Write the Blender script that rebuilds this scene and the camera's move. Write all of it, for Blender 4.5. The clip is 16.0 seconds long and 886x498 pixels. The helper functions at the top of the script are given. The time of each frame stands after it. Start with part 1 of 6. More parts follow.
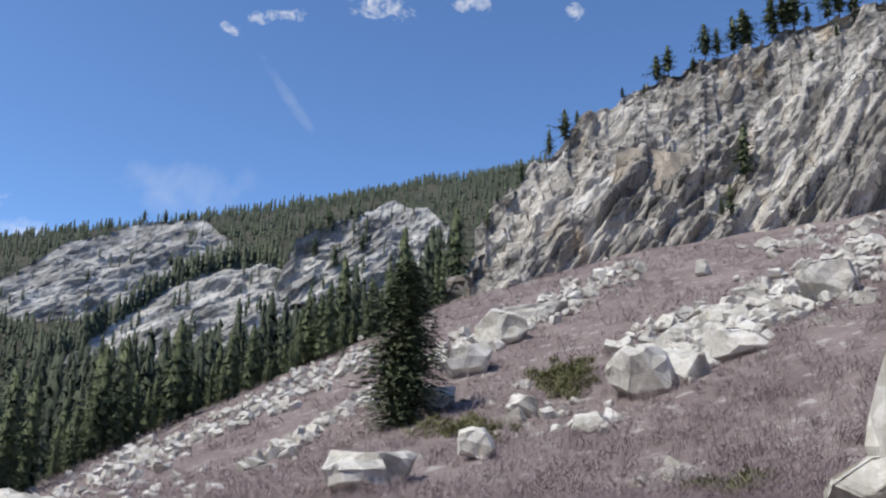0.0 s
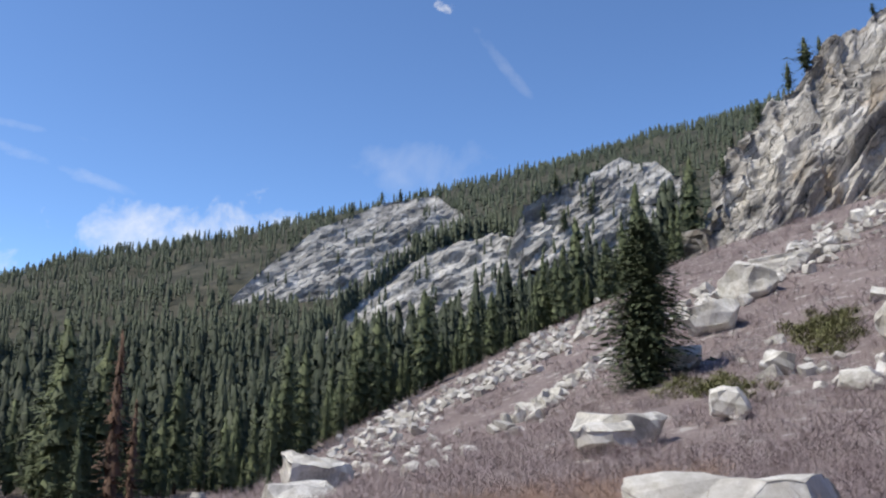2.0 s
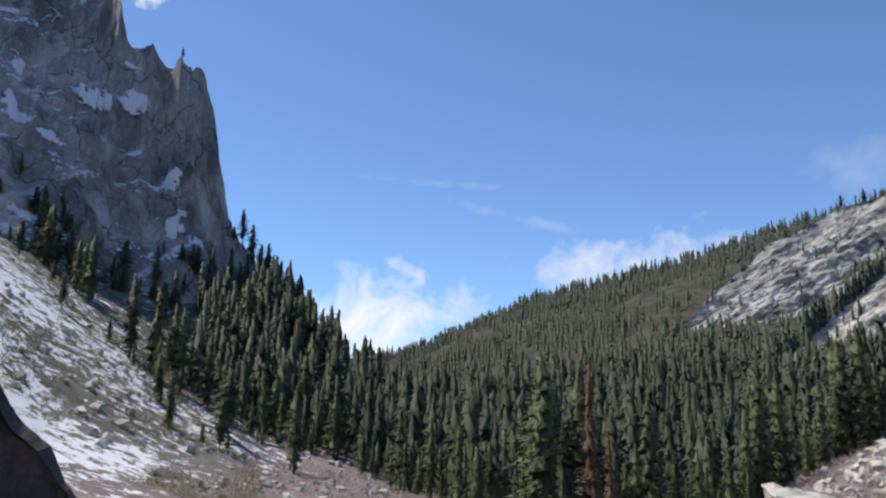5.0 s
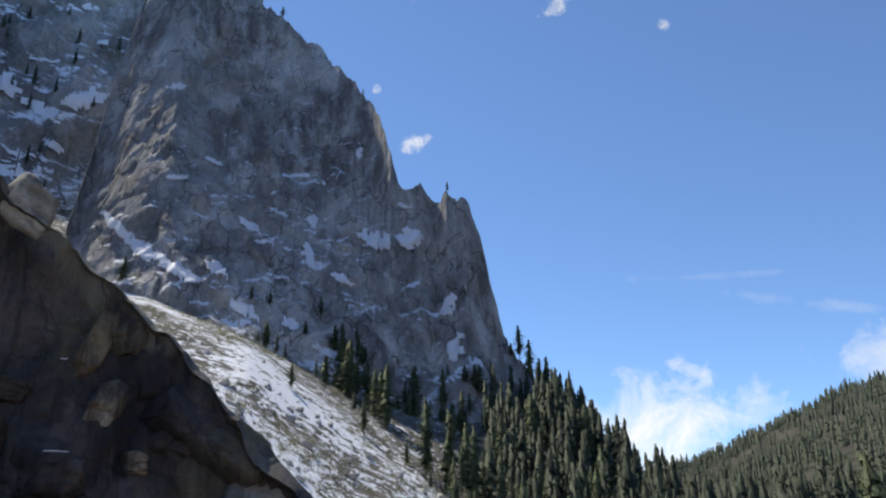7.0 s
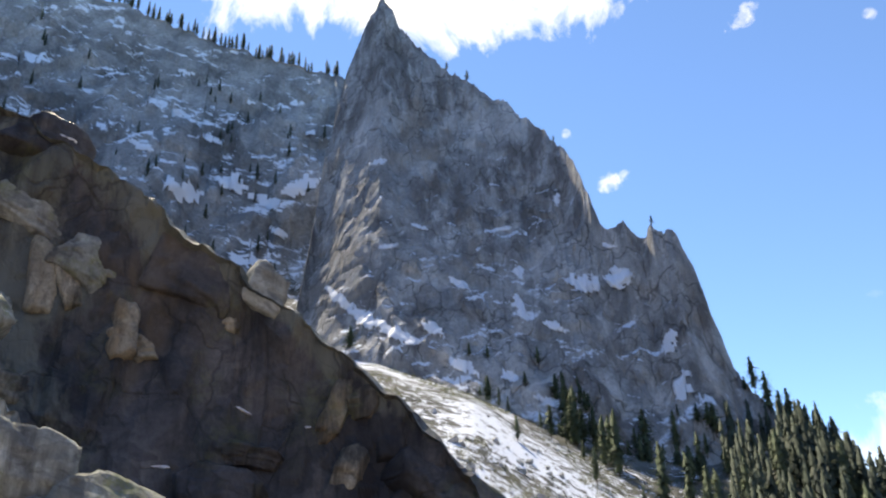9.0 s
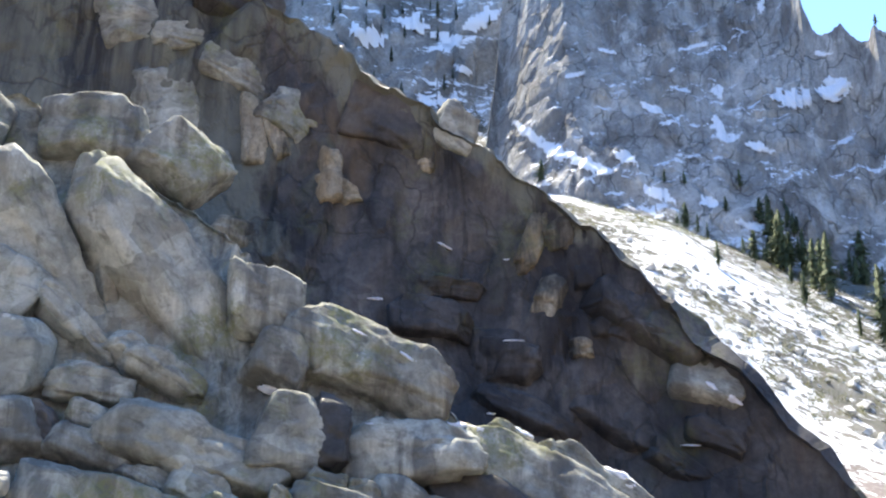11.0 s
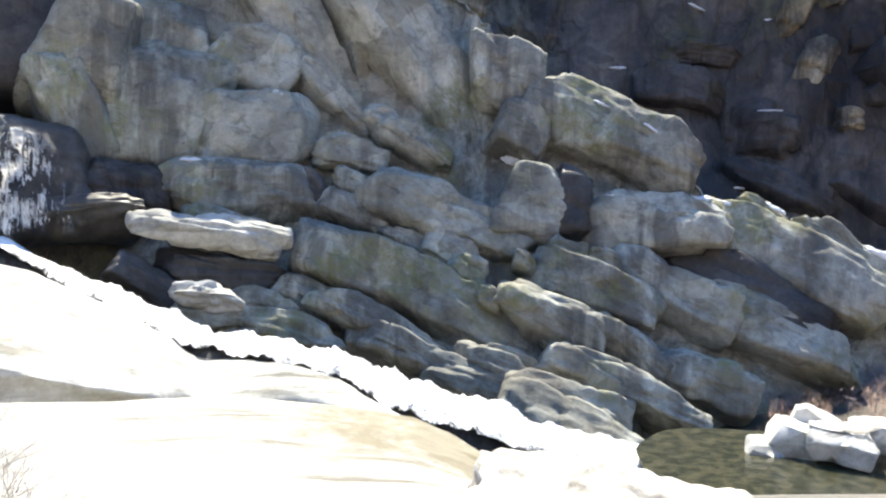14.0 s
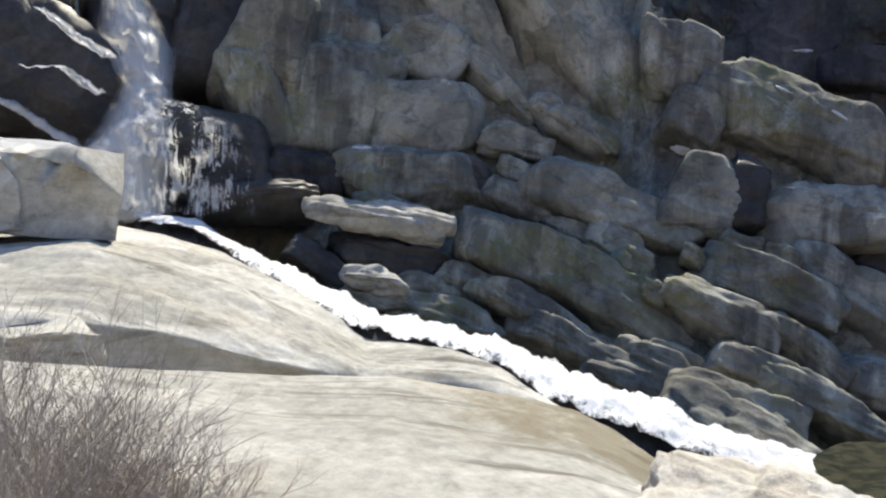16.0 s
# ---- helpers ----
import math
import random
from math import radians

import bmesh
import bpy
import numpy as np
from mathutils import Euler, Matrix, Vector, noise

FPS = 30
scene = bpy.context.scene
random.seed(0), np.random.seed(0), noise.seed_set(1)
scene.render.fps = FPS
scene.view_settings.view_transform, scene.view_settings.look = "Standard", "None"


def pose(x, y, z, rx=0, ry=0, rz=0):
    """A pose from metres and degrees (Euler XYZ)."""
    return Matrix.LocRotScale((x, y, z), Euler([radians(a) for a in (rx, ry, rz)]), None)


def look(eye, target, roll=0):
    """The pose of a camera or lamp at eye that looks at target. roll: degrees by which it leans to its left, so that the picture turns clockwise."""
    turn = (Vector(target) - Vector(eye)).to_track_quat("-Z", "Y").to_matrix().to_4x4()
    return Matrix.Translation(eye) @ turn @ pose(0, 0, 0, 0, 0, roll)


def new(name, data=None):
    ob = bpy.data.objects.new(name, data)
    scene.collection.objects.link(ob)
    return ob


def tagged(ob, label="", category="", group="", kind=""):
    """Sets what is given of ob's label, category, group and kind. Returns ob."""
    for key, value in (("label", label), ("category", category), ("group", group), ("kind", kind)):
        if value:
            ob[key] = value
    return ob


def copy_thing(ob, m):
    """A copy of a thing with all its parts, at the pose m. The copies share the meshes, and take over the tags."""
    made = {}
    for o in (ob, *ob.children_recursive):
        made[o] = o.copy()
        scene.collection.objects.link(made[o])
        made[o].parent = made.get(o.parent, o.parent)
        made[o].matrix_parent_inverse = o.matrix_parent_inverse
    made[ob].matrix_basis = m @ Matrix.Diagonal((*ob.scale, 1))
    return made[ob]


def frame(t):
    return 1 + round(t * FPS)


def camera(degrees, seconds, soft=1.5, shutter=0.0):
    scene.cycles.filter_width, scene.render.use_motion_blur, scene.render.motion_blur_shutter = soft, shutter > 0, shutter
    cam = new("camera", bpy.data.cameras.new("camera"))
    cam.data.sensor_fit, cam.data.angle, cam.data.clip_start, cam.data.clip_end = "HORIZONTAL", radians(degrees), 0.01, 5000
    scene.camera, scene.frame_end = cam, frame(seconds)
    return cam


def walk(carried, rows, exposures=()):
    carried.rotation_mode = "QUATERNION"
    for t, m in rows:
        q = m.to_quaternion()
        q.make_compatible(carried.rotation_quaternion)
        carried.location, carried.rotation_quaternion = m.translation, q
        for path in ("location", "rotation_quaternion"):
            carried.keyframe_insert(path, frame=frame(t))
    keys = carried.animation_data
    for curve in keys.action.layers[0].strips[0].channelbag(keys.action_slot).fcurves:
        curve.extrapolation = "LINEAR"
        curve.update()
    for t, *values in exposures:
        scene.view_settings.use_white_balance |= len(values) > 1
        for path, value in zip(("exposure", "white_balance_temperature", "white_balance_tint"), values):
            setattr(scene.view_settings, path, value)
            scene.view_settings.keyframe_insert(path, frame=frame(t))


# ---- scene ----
cam = camera(58.27, 16.0, soft=2.2)
# a slow turn on the spot at arm's length: seconds, place and turn
PATH = [
    (0, pose(-0.039, 0.450, 1.600, 103.87, -1.30, 4.72)),
    (0.5, pose(-0.064, 0.447, 1.600, 102.99, -1.34, 7.88)),
    (1, pose(-0.091, 0.442, 1.600, 102.21, -1.19, 11.42)),
    (1.5, pose(-0.125, 0.432, 1.600, 101.64, -0.20, 16.09)),
    (2, pose(-0.168, 0.417, 1.600, 101.06, -0.30, 21.76)),
    (2.5, pose(-0.195, 0.405, 1.600, 100.27, -0.86, 25.34)),
    (3, pose(-0.226, 0.388, 1.600, 99.75, -0.95, 29.74)),
    (3.5, pose(-0.271, 0.358, 1.600, 99.51, -0.70, 36.57)),
    (6, pose(-0.407, 0.194, 1.601, 106.54, 0.66, 64.85)),
    (6.5, pose(-0.424, 0.154, 1.600, 108.41, 1.22, 70.59)),
    (7, pose(-0.432, 0.126, 1.600, 110.84, 0.76, 74.12)),
    (7.5, pose(-0.442, 0.086, 1.600, 113.46, 1.76, 79.87)),
    (8, pose(-0.446, 0.057, 1.600, 114.60, 1.18, 83.28)),
    (8.5, pose(-0.448, 0.034, 1.600, 115.16, 0.85, 86.02)),
    (9, pose(-0.449, 0.002, 1.600, 114.61, 1.48, 90.42)),
    (9.5, pose(-0.448, -0.028, 1.600, 111.83, 0.15, 93.62)),
    (10, pose(-0.445, -0.057, 1.599, 108.86, 0.72, 97.51)),
    (12.5, pose(-0.429, -0.177, 1.603, 94.57, -0.90, 113.16)),
    (13, pose(-0.415, -0.191, 1.603, 91.33, -0.58, 115.38)),
    (13.5, pose(-0.403, -0.211, 1.601, 88.12, -0.92, 118.34)),
    (14, pose(-0.380, -0.235, 1.595, 86.36, -1.27, 121.12)),
    (14.5, pose(-0.374, -0.247, 1.594, 85.50, -1.23, 123.98)),
    (15, pose(-0.361, -0.264, 1.596, 85.58, -1.50, 126.14)),
    (15.5, pose(-0.342, -0.283, 1.601, 85.44, -2.03, 128.90)),
    (16, pose(-0.319, -0.310, 1.607, 85.22, -2.00, 132.69)),
]
walk(cam, PATH, [(0, 0.12, 6600, 9), (3.5, 0.16, 6850, 10), (6, 0.1, 7000, 9), (7, 0.17, 7050, 8), (8, 0.42, 7200, 8), (9, 0.82, 7500, 8), (10, 1.2, 7300, 7), (12.5, 2.3, 7350, 5), (13.5, 1.9, 7250, 5), (14.5, 1.3, 7150, 6), (16, 0.6, 7200, 7)])

# ---- sun and sky ----
SUN_BEARING, SUN_HEIGHT = 122.0, 58.0          # degrees to the left of +y, and above the horizon
world = bpy.data.worlds.new("sky")
scene.world = world
world.use_nodes = True
wn = world.node_tree.nodes
sky = wn.new("ShaderNodeTexSky")
sky.sky_type, sky.sun_disc = "NISHITA", False
sky.sun_elevation, sky.sun_rotation = radians(SUN_HEIGHT), radians(-SUN_BEARING)
sky.altitude, sky.air_density, sky.dust_density, sky.ozone_density = 2500, 1.0, 0.0, 9.0
wn["Background"].inputs["Strength"].default_value = 0.18
world.node_tree.links.new(sky.outputs[0], wn["Background"].inputs["Color"])
lamp = bpy.data.lights.new("sun", "SUN")
lamp.energy, lamp.angle, lamp.color = 3.7, radians(0.53), (1.0, 0.95, 0.87)
sun = new("sun", lamp)
b, h = radians(SUN_BEARING), radians(SUN_HEIGHT)
sun.matrix_world = look((-math.sin(b) * math.cos(h) * 100, math.cos(b) * math.cos(h) * 100, math.sin(h) * 100), (0, 0, 0))

EYE = 1.6


def spot(az, r, z):
    """A place from its bearing (degrees to the left of +y), distance and height."""
    a = radians(az)
    return Vector((-math.sin(a) * r, math.cos(a) * r, z))


def rise(r, el):
    """The height at distance r that stands el degrees above eye level."""
    return EYE + r * math.tan(radians(el))


# ---- materials ----
class Nodes:
    """Short hand for building a node material."""

    def __init__(self, name, rough=0.85):
        self.mat = bpy.data.materials.new(name)
        self.mat.use_nodes = True
        self.t = self.mat.node_tree
        self.bsdf = self.t.nodes["Principled BSDF"]
        self.bsdf.inputs["Roughness"].default_value = rough
        self.bsdf.inputs["Specular IOR Level"].default_value = 0.25

    def add(self, kind, **sockets):
        n = self.t.nodes.new(kind)
        for k, v in sockets.items():
            self.put(n.inputs[k.replace("_", " ")], v)
        return n

    def put(self, socket, v):
        if isinstance(v, bpy.types.NodeSocket):
            self.t.links.new(v, socket)
        else:
            socket.default_value = v

    def place(self, scale=(1, 1, 1), turn=(0, 0, 0)):
        g = self.add("ShaderNodeNewGeometry")
        m = self.add("ShaderNodeMapping")
        m.vector_type = "TEXTURE"
        self.put(m.inputs["Vector"], g.outputs["Position"])
        m.inputs["Rotation"].default_value = [radians(a) for a in turn]
        m.inputs["Scale"].default_value = [1 / s for s in scale]
        return m.outputs[0]

    def noise(self, vec, scale, detail=5.0, rough=0.6, distort=0.0):
        n = self.add("ShaderNodeTexNoise", Vector=vec, Scale=scale, Detail=detail, Roughness=rough, Distortion=distort)
        return n.outputs["Fac"]

    def cracks(self, vec, scale):
        n = self.t.nodes.new("ShaderNodeTexVoronoi")
        n.feature = "DISTANCE_TO_EDGE"
        self.put(n.inputs["Vector"], vec)
        n.inputs["Scale"].default_value = scale
        return n.outputs["Distance"]

    def cells(self, vec, scale):
        n = self.t.nodes.new("ShaderNodeTexVoronoi")
        self.put(n.inputs["Vector"], vec)
        n.inputs["Scale"].default_value = scale
        return n.outputs["Color"]

    def span(self, v, a, b, c=0.0, d=1.0):
        n = self.add("ShaderNodeMapRange")
        for i, s in enumerate((v, a, b, c, d)):
            self.put(n.inputs[i], s)
        return n.outputs[0]

    def math(self, op, a, b=0.0):
        n = self.t.nodes.new("ShaderNodeMath")
        n.operation = op
        self.put(n.inputs[0], a)
        self.put(n.inputs[1], b)
        return n.outputs[0]

    def mix(self, f, a, b, how="MIX"):
        n = self.t.nodes.new("ShaderNodeMix")
        n.data_type, n.blend_type = "RGBA", how
        self.put(n.inputs[0], f)
        for s, v in ((n.inputs[6], a), (n.inputs[7], b)):
            self.put(s, (*v, 1) if isinstance(v, tuple) and len(v) == 3 else v)
        return n.outputs[2]

    def grey(self, v):
        n = self.add("ShaderNodeCombineColor")
        for i in range(3):
            self.put(n.inputs[i], v)
        return n.outputs[0]

    def attr(self, name):
        n = self.t.nodes.new("ShaderNodeAttribute")
        n.attribute_name = name
        return n.outputs["Fac"]

    def normal_z(self):
        g = self.add("ShaderNodeNewGeometry")
        s = self.add("ShaderNodeSeparateXYZ", Vector=g.outputs["Normal"])
        return s.outputs[2]

    def finish(self, colour, height=None, strength=0.5, distance=0.1):
        self.put(self.bsdf.inputs["Base Color"], colour)
        if height is not None:
            b = self.add("ShaderNodeBump", Strength=strength, Distance=distance, Height=height)
            self.put(self.bsdf.inputs["Normal"], b.outputs[0])
        return self.mat


def granite(name, light, dark, size, dip=(0, 0, 0), stretch=(1, 1, 1), crack=0.5, streak=0.0, streak_colour=(0.05, 0.045, 0.04),
            lichen=0.0, tan=0.0, snow=0.0, rough=0.85, lichen_colour=(0.22, 0.24, 0.06), grain=0.0, relief=0.55, flow=0.0, paler=None, damp=None, mottle=0.75):
    """Weathered granite; size: metres across one block of it."""
    n = Nodes(name, rough)
    p = n.place(stretch, dip)
    w = n.add("ShaderNodeTexNoise", Vector=n.place(), Scale=1.1 / size, Detail=3.0)
    warp = n.t.nodes.new("ShaderNodeVectorMath")
    warp.operation = "MULTIPLY_ADD"
    n.put(warp.inputs[0], w.outputs["Color"])
    warp.inputs[1].default_value = [0.9 * size] * 3
    n.put(warp.inputs[2], p)
    p = warp.outputs[0]
    big = n.noise(p, 0.35 / size, 6, 0.62, 0.6)
    fine = n.noise(n.place(), 6.0 / size, 6, 0.75)
    col = n.mix(n.span(big, 0.36, 0.62), dark, light)
    cell = n.cells(p, 1.1 / size)
    col = n.mix(0.22, col, cell_grey(n, cell), "OVERLAY")
    col = n.mix(mottle, col, n.grey(n.span(fine, 0.25, 0.75, 0.25, 0.8)), "OVERLAY")
    if tan:
        t = n.span(n.noise(n.place((1, 1, 0.35)), 0.5 / size, 4, 0.6), 0.56, 0.68, 0, tan)
        col = n.mix(t, col, (0.42, 0.29, 0.15))
    if paler:                                         # a wall paler towards its left end and its crest, with a ragged border
        k = n.math("ADD", n.attr("paler"), n.span(n.noise(n.place((1, 1, 0.4)), 0.6 / size, 6, 0.7, 0.4), 0.25, 0.75, -0.6, 0.6))
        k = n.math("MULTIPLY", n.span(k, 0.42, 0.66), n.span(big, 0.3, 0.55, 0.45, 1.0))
        col = n.mix(k, col, paler)
    if streak:
        s = n.noise(n.place((1, 1, 0.07)), 1.6 / size, 5, 0.65, 0.3)
        s2 = n.noise(n.place((1, 1, 0.6)), 0.22 / size, 3, 0.5)
        col = n.mix(n.math("MULTIPLY", n.span(s, 0.42, 0.58), n.span(s2, 0.4, 0.56, 0, streak)), col, streak_colour)
    if flow:                                        # thin dark lines along the way the slab dips
        k = n.noise(n.place((0.05, 1, 1), (0, 0, -45)), 1.6, 6, 0.7, 0.3)
        k2 = n.noise(n.place((0.3, 1, 1), (0, 0, -45)), 0.35, 4, 0.6)
        col = n.mix(n.math("MULTIPLY", n.span(k, 0.38, 0.46, flow, 0.0), n.span(k2, 0.4, 0.6)), col, (0.13, 0.115, 0.09))
    if damp:                                        # brown where the creek's spray wets the slab
        k = n.math("ADD", n.attr("damp"), n.span(n.noise(n.place(), 1.2, 5, 0.7), 0.3, 0.7, -0.35, 0.35))
        col = n.mix(n.span(k, 0.35, 0.85, 0.0, 0.75), col, damp)
    if lichen:
        m = n.math("MULTIPLY", n.span(n.noise(n.place(), 0.5 / size, 4, 0.6), 0.52, 0.63),
                   n.span(n.noise(n.place(), 5.0 / size, 5, 0.8), 0.4, 0.56, 0, lichen))
        col = n.mix(m, col, lichen_colour)
    if grain:                                       # bedding along each block's own length
        own = n.add("ShaderNodeTexCoord").outputs["Object"]
        m = n.add("ShaderNodeMapping", Vector=own)
        m.inputs["Scale"].default_value = (0.4, 0.8, 1.0)
        bed = n.noise(m.outputs[0], 3.2 / size, 7, 0.7, 0.8)
        col = n.mix(n.span(bed, 0.32, 0.48, grain, 0.0), col, (0.07, 0.062, 0.052))
        big = n.math("ADD", big, n.math("MULTIPLY", bed, 0.8))
    c = n.cracks(p, 0.8 / size)
    c2 = n.cracks(p, 2.3 / size)
    gate = n.span(n.noise(n.place(), 0.7 / size, 3), 0.45, 0.6)
    line = n.math("MAXIMUM", gate, n.math("MULTIPLY", n.span(c, 0.0, 0.03), n.span(c2, 0.0, 0.03, 0.55, 1.0)))
    line = n.math("SUBTRACT", 1.0, n.math("MULTIPLY", n.math("SUBTRACT", 1.0, line), crack))
    col = n.mix(n.math("SUBTRACT", 1.0, line), col, (0.03, 0.028, 0.025))
    if snow:
        k = n.noise(n.place((1, 1, 1.6)), 0.5 / size, 6, 0.7)
        up = n.span(n.normal_z(), 0.25, 0.7, -0.12, 0.14)
        f = n.span(n.math("ADD", k, up), 0.66 - snow, 0.69 - snow)
        col = n.mix(f, col, (0.8, 0.83, 0.88))
    h = n.math("ADD", n.math("MULTIPLY", line, 0.5), n.math("ADD", n.math("MULTIPLY", big, 0.8), n.math("MULTIPLY", fine, 0.35)))
    return n.finish(col, h, relief, 0.12 * size)


def cell_grey(n, colour):
    s = n.add("ShaderNodeSeparateColor", Color=colour)
    return n.grey(s.outputs[0])


def leafy(name, a, b, scale=0.6, rough=0.7):
    """Foliage or twigs that vary from plant to plant and from clump to clump."""
    n = Nodes(name, rough)
    i = n.t.nodes.new("ShaderNodeObjectInfo")
    g = n.add("ShaderNodeNewGeometry")
    v = n.math("ADD", n.math("MULTIPLY", i.outputs["Random"], 0.35), n.math("MULTIPLY", g.outputs["Random Per Island"], 0.4))
    v = n.math("ADD", v, n.span(n.noise(n.place(), scale, 3, 0.6), 0.3, 0.7, -0.22, 0.5))
    return n.finish(n.mix(v, a, b))


ROCK_RIGHT = granite("pale_fractured_granite", (0.66, 0.63, 0.57), (0.21, 0.2, 0.185), 5.5, (0, 33, 0), (2.4, 1.2, 0.3), 0.95, 0.5, (0.1, 0.095, 0.09), 0.0, 0.5, relief=0.9)
ROCK_DOME = granite("pale_dome_granite", (0.6, 0.59, 0.555), (0.2, 0.196, 0.185), 7.0, (0, 48, 0), (2.2, 1.2, 0.32), 0.8, 0.3, (0.12, 0.11, 0.11))
ROCK_PEAK = granite("grey_peak_granite", (0.5, 0.49, 0.47), (0.235, 0.23, 0.222), 11.0, (0, 6, 0), (1.6, 1.4, 0.28), 0.7, 0.75, (0.13, 0.115, 0.105), 0.0, 0.25, 0.02, relief=0.9, mottle=0.5)
ROCK_FLANK = granite("snowy_mountain_granite", (0.35, 0.345, 0.335), (0.15, 0.148, 0.144), 16.0, (0, -25, 0), (1.2, 1.0, 0.6), 0.3, 0.0, (0.12, 0.1, 0.085), 0.0, 0.0, 0.075)
ROCK_WALL = granite("dark_wet_granite", (0.135, 0.122, 0.112), (0.028, 0.028, 0.03), 3.4, (0, 20, 0), (1, 1, 0.7), 0.6, 0.9, (0.022, 0.021, 0.024), 0.2, 0.2, 0.0, 0.55, paler=(0.19, 0.19, 0.15))
ROCK_BLOCK = granite("grey_lichened_granite", (0.47, 0.47, 0.405), (0.25, 0.25, 0.215), 2.0, (0, 25, 0), (1, 1, 1.5), 0.12, 0.75, (0.1, 0.095, 0.085), 0.7, 0.2, grain=0.6, mottle=0.5, lichen_colour=(0.21, 0.22, 0.09))
# wet rock by the water; its black also paints shade under the creek shelves
ROCK_WET_SHADE = granite("black_wet_and_shade_granite", (0.09, 0.085, 0.08), (0.025, 0.024, 0.024), 2.0, (0, 20, 0), (1, 1, 1.5), 0.0, 0.3, (0.02, 0.02, 0.02), 0.0, 0.0, 0.0, 0.35)
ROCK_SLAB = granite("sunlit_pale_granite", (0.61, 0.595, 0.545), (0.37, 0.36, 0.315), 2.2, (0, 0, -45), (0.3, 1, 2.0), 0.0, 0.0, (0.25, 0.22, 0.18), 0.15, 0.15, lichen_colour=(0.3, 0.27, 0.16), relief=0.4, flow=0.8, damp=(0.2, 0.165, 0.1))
ROCK_TALUS = granite("pale_talus_granite", (0.7, 0.68, 0.63), (0.46, 0.445, 0.41), 1.6, (0, 20, 0), (1, 1, 1.6), 0.0, 0.35, (0.15, 0.14, 0.13), 0.15, 0.1)
ROCK_TAN = granite("tan_stained_granite", (0.4, 0.35, 0.26), (0.12, 0.105, 0.08), 1.6, (0, 10, 0), (1.4, 1.2, 0.5), 0.3, 0.9, (0.045, 0.04, 0.035), 0.2, 0.5)
ROCK_STREAKED = granite("streaked_cliff_granite", (0.46, 0.4, 0.32), (0.3, 0.27, 0.23), 5.0, (0, 0, 0), (2.4, 1.2, 0.12), 0.3, 0.75, (0.16, 0.145, 0.13), 0.0, 0.75)
ROCK_NEAR = granite("rough_near_granite", (0.72, 0.69, 0.62), (0.4, 0.36, 0.29), 0.7, (0, 25, 0), (1, 1, 1.6), 0.0, 0.0, (0.25, 0.22, 0.18), 0.1, 0.25, relief=0.9)
NEEDLES = leafy("conifer_needles", (0.052, 0.07, 0.038), (0.15, 0.182, 0.092), 0.5)
NEEDLES_FAR = leafy("far_conifer_needles", (0.034, 0.047, 0.033), (0.1, 0.12, 0.076), 0.14)
DEAD = leafy("dead_conifer_needles", (0.1, 0.062, 0.045), (0.19, 0.12, 0.085))
BARK = leafy("conifer_bark", (0.05, 0.035, 0.025), (0.12, 0.09, 0.065))
TWIGS = leafy("bare_purple_twigs", (0.24, 0.185, 0.2), (0.4, 0.34, 0.345), 0.07)
TWIGS_RED = leafy("bare_red_twigs", (0.28, 0.185, 0.155), (0.45, 0.33, 0.27), 0.1)
TWIGS_GREY = leafy("bare_grey_twigs", (0.27, 0.235, 0.205), (0.5, 0.45, 0.4), 0.8)
TWIGS_GREEN = leafy("olive_leaves", (0.1, 0.11, 0.05), (0.2, 0.2, 0.09))


def ground_material():
    n = Nodes("hillside_ground", 0.95)
    p = n.place()
    a = n.noise(p, 0.09, 6, 0.65)
    f = n.noise(p, 1.8, 6, 0.75)
    col = n.mix(n.span(a, 0.35, 0.65), (0.17, 0.135, 0.132), (0.26, 0.215, 0.205))
    grit = n.span(n.noise(p, 0.45, 5, 0.75), 0.56, 0.62)
    col = n.mix(n.math("MULTIPLY", grit, 0.7), col, (0.46, 0.44, 0.41))
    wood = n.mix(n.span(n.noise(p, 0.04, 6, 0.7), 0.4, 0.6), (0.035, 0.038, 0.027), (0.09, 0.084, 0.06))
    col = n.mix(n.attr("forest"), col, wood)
    rock = n.mix(n.span(n.noise(n.place((1, 1, 2.0), (0, 25, 0)), 0.05, 7, 0.7), 0.4, 0.6), (0.065, 0.065, 0.052), (0.21, 0.2, 0.175))
    col = n.mix(n.attr("rocky"), col, rock)
    s = n.math("ADD", n.noise(n.place((1, 1, 1.4)), 0.3, 7, 0.78), n.span(n.noise(p, 0.02, 4, 0.6), 0.3, 0.7, -0.12, 0.12))
    thr = n.math("SUBTRACT", 0.72, n.math("MULTIPLY", n.attr("snow"), 0.28))
    snow = n.math("MULTIPLY", n.math("GREATER_THAN", s, thr), n.math("GREATER_THAN", n.attr("snow"), 0.03))
    col = n.mix(snow, col, (0.82, 0.84, 0.88))
    col = n.mix(0.6, col, n.grey(n.span(f, 0.25, 0.75, 0.25, 0.75)), "OVERLAY")
    return n.finish(col, n.math("ADD", a, n.math("MULTIPLY", f, 0.5)), 0.6, 0.4)


GROUND = ground_material()


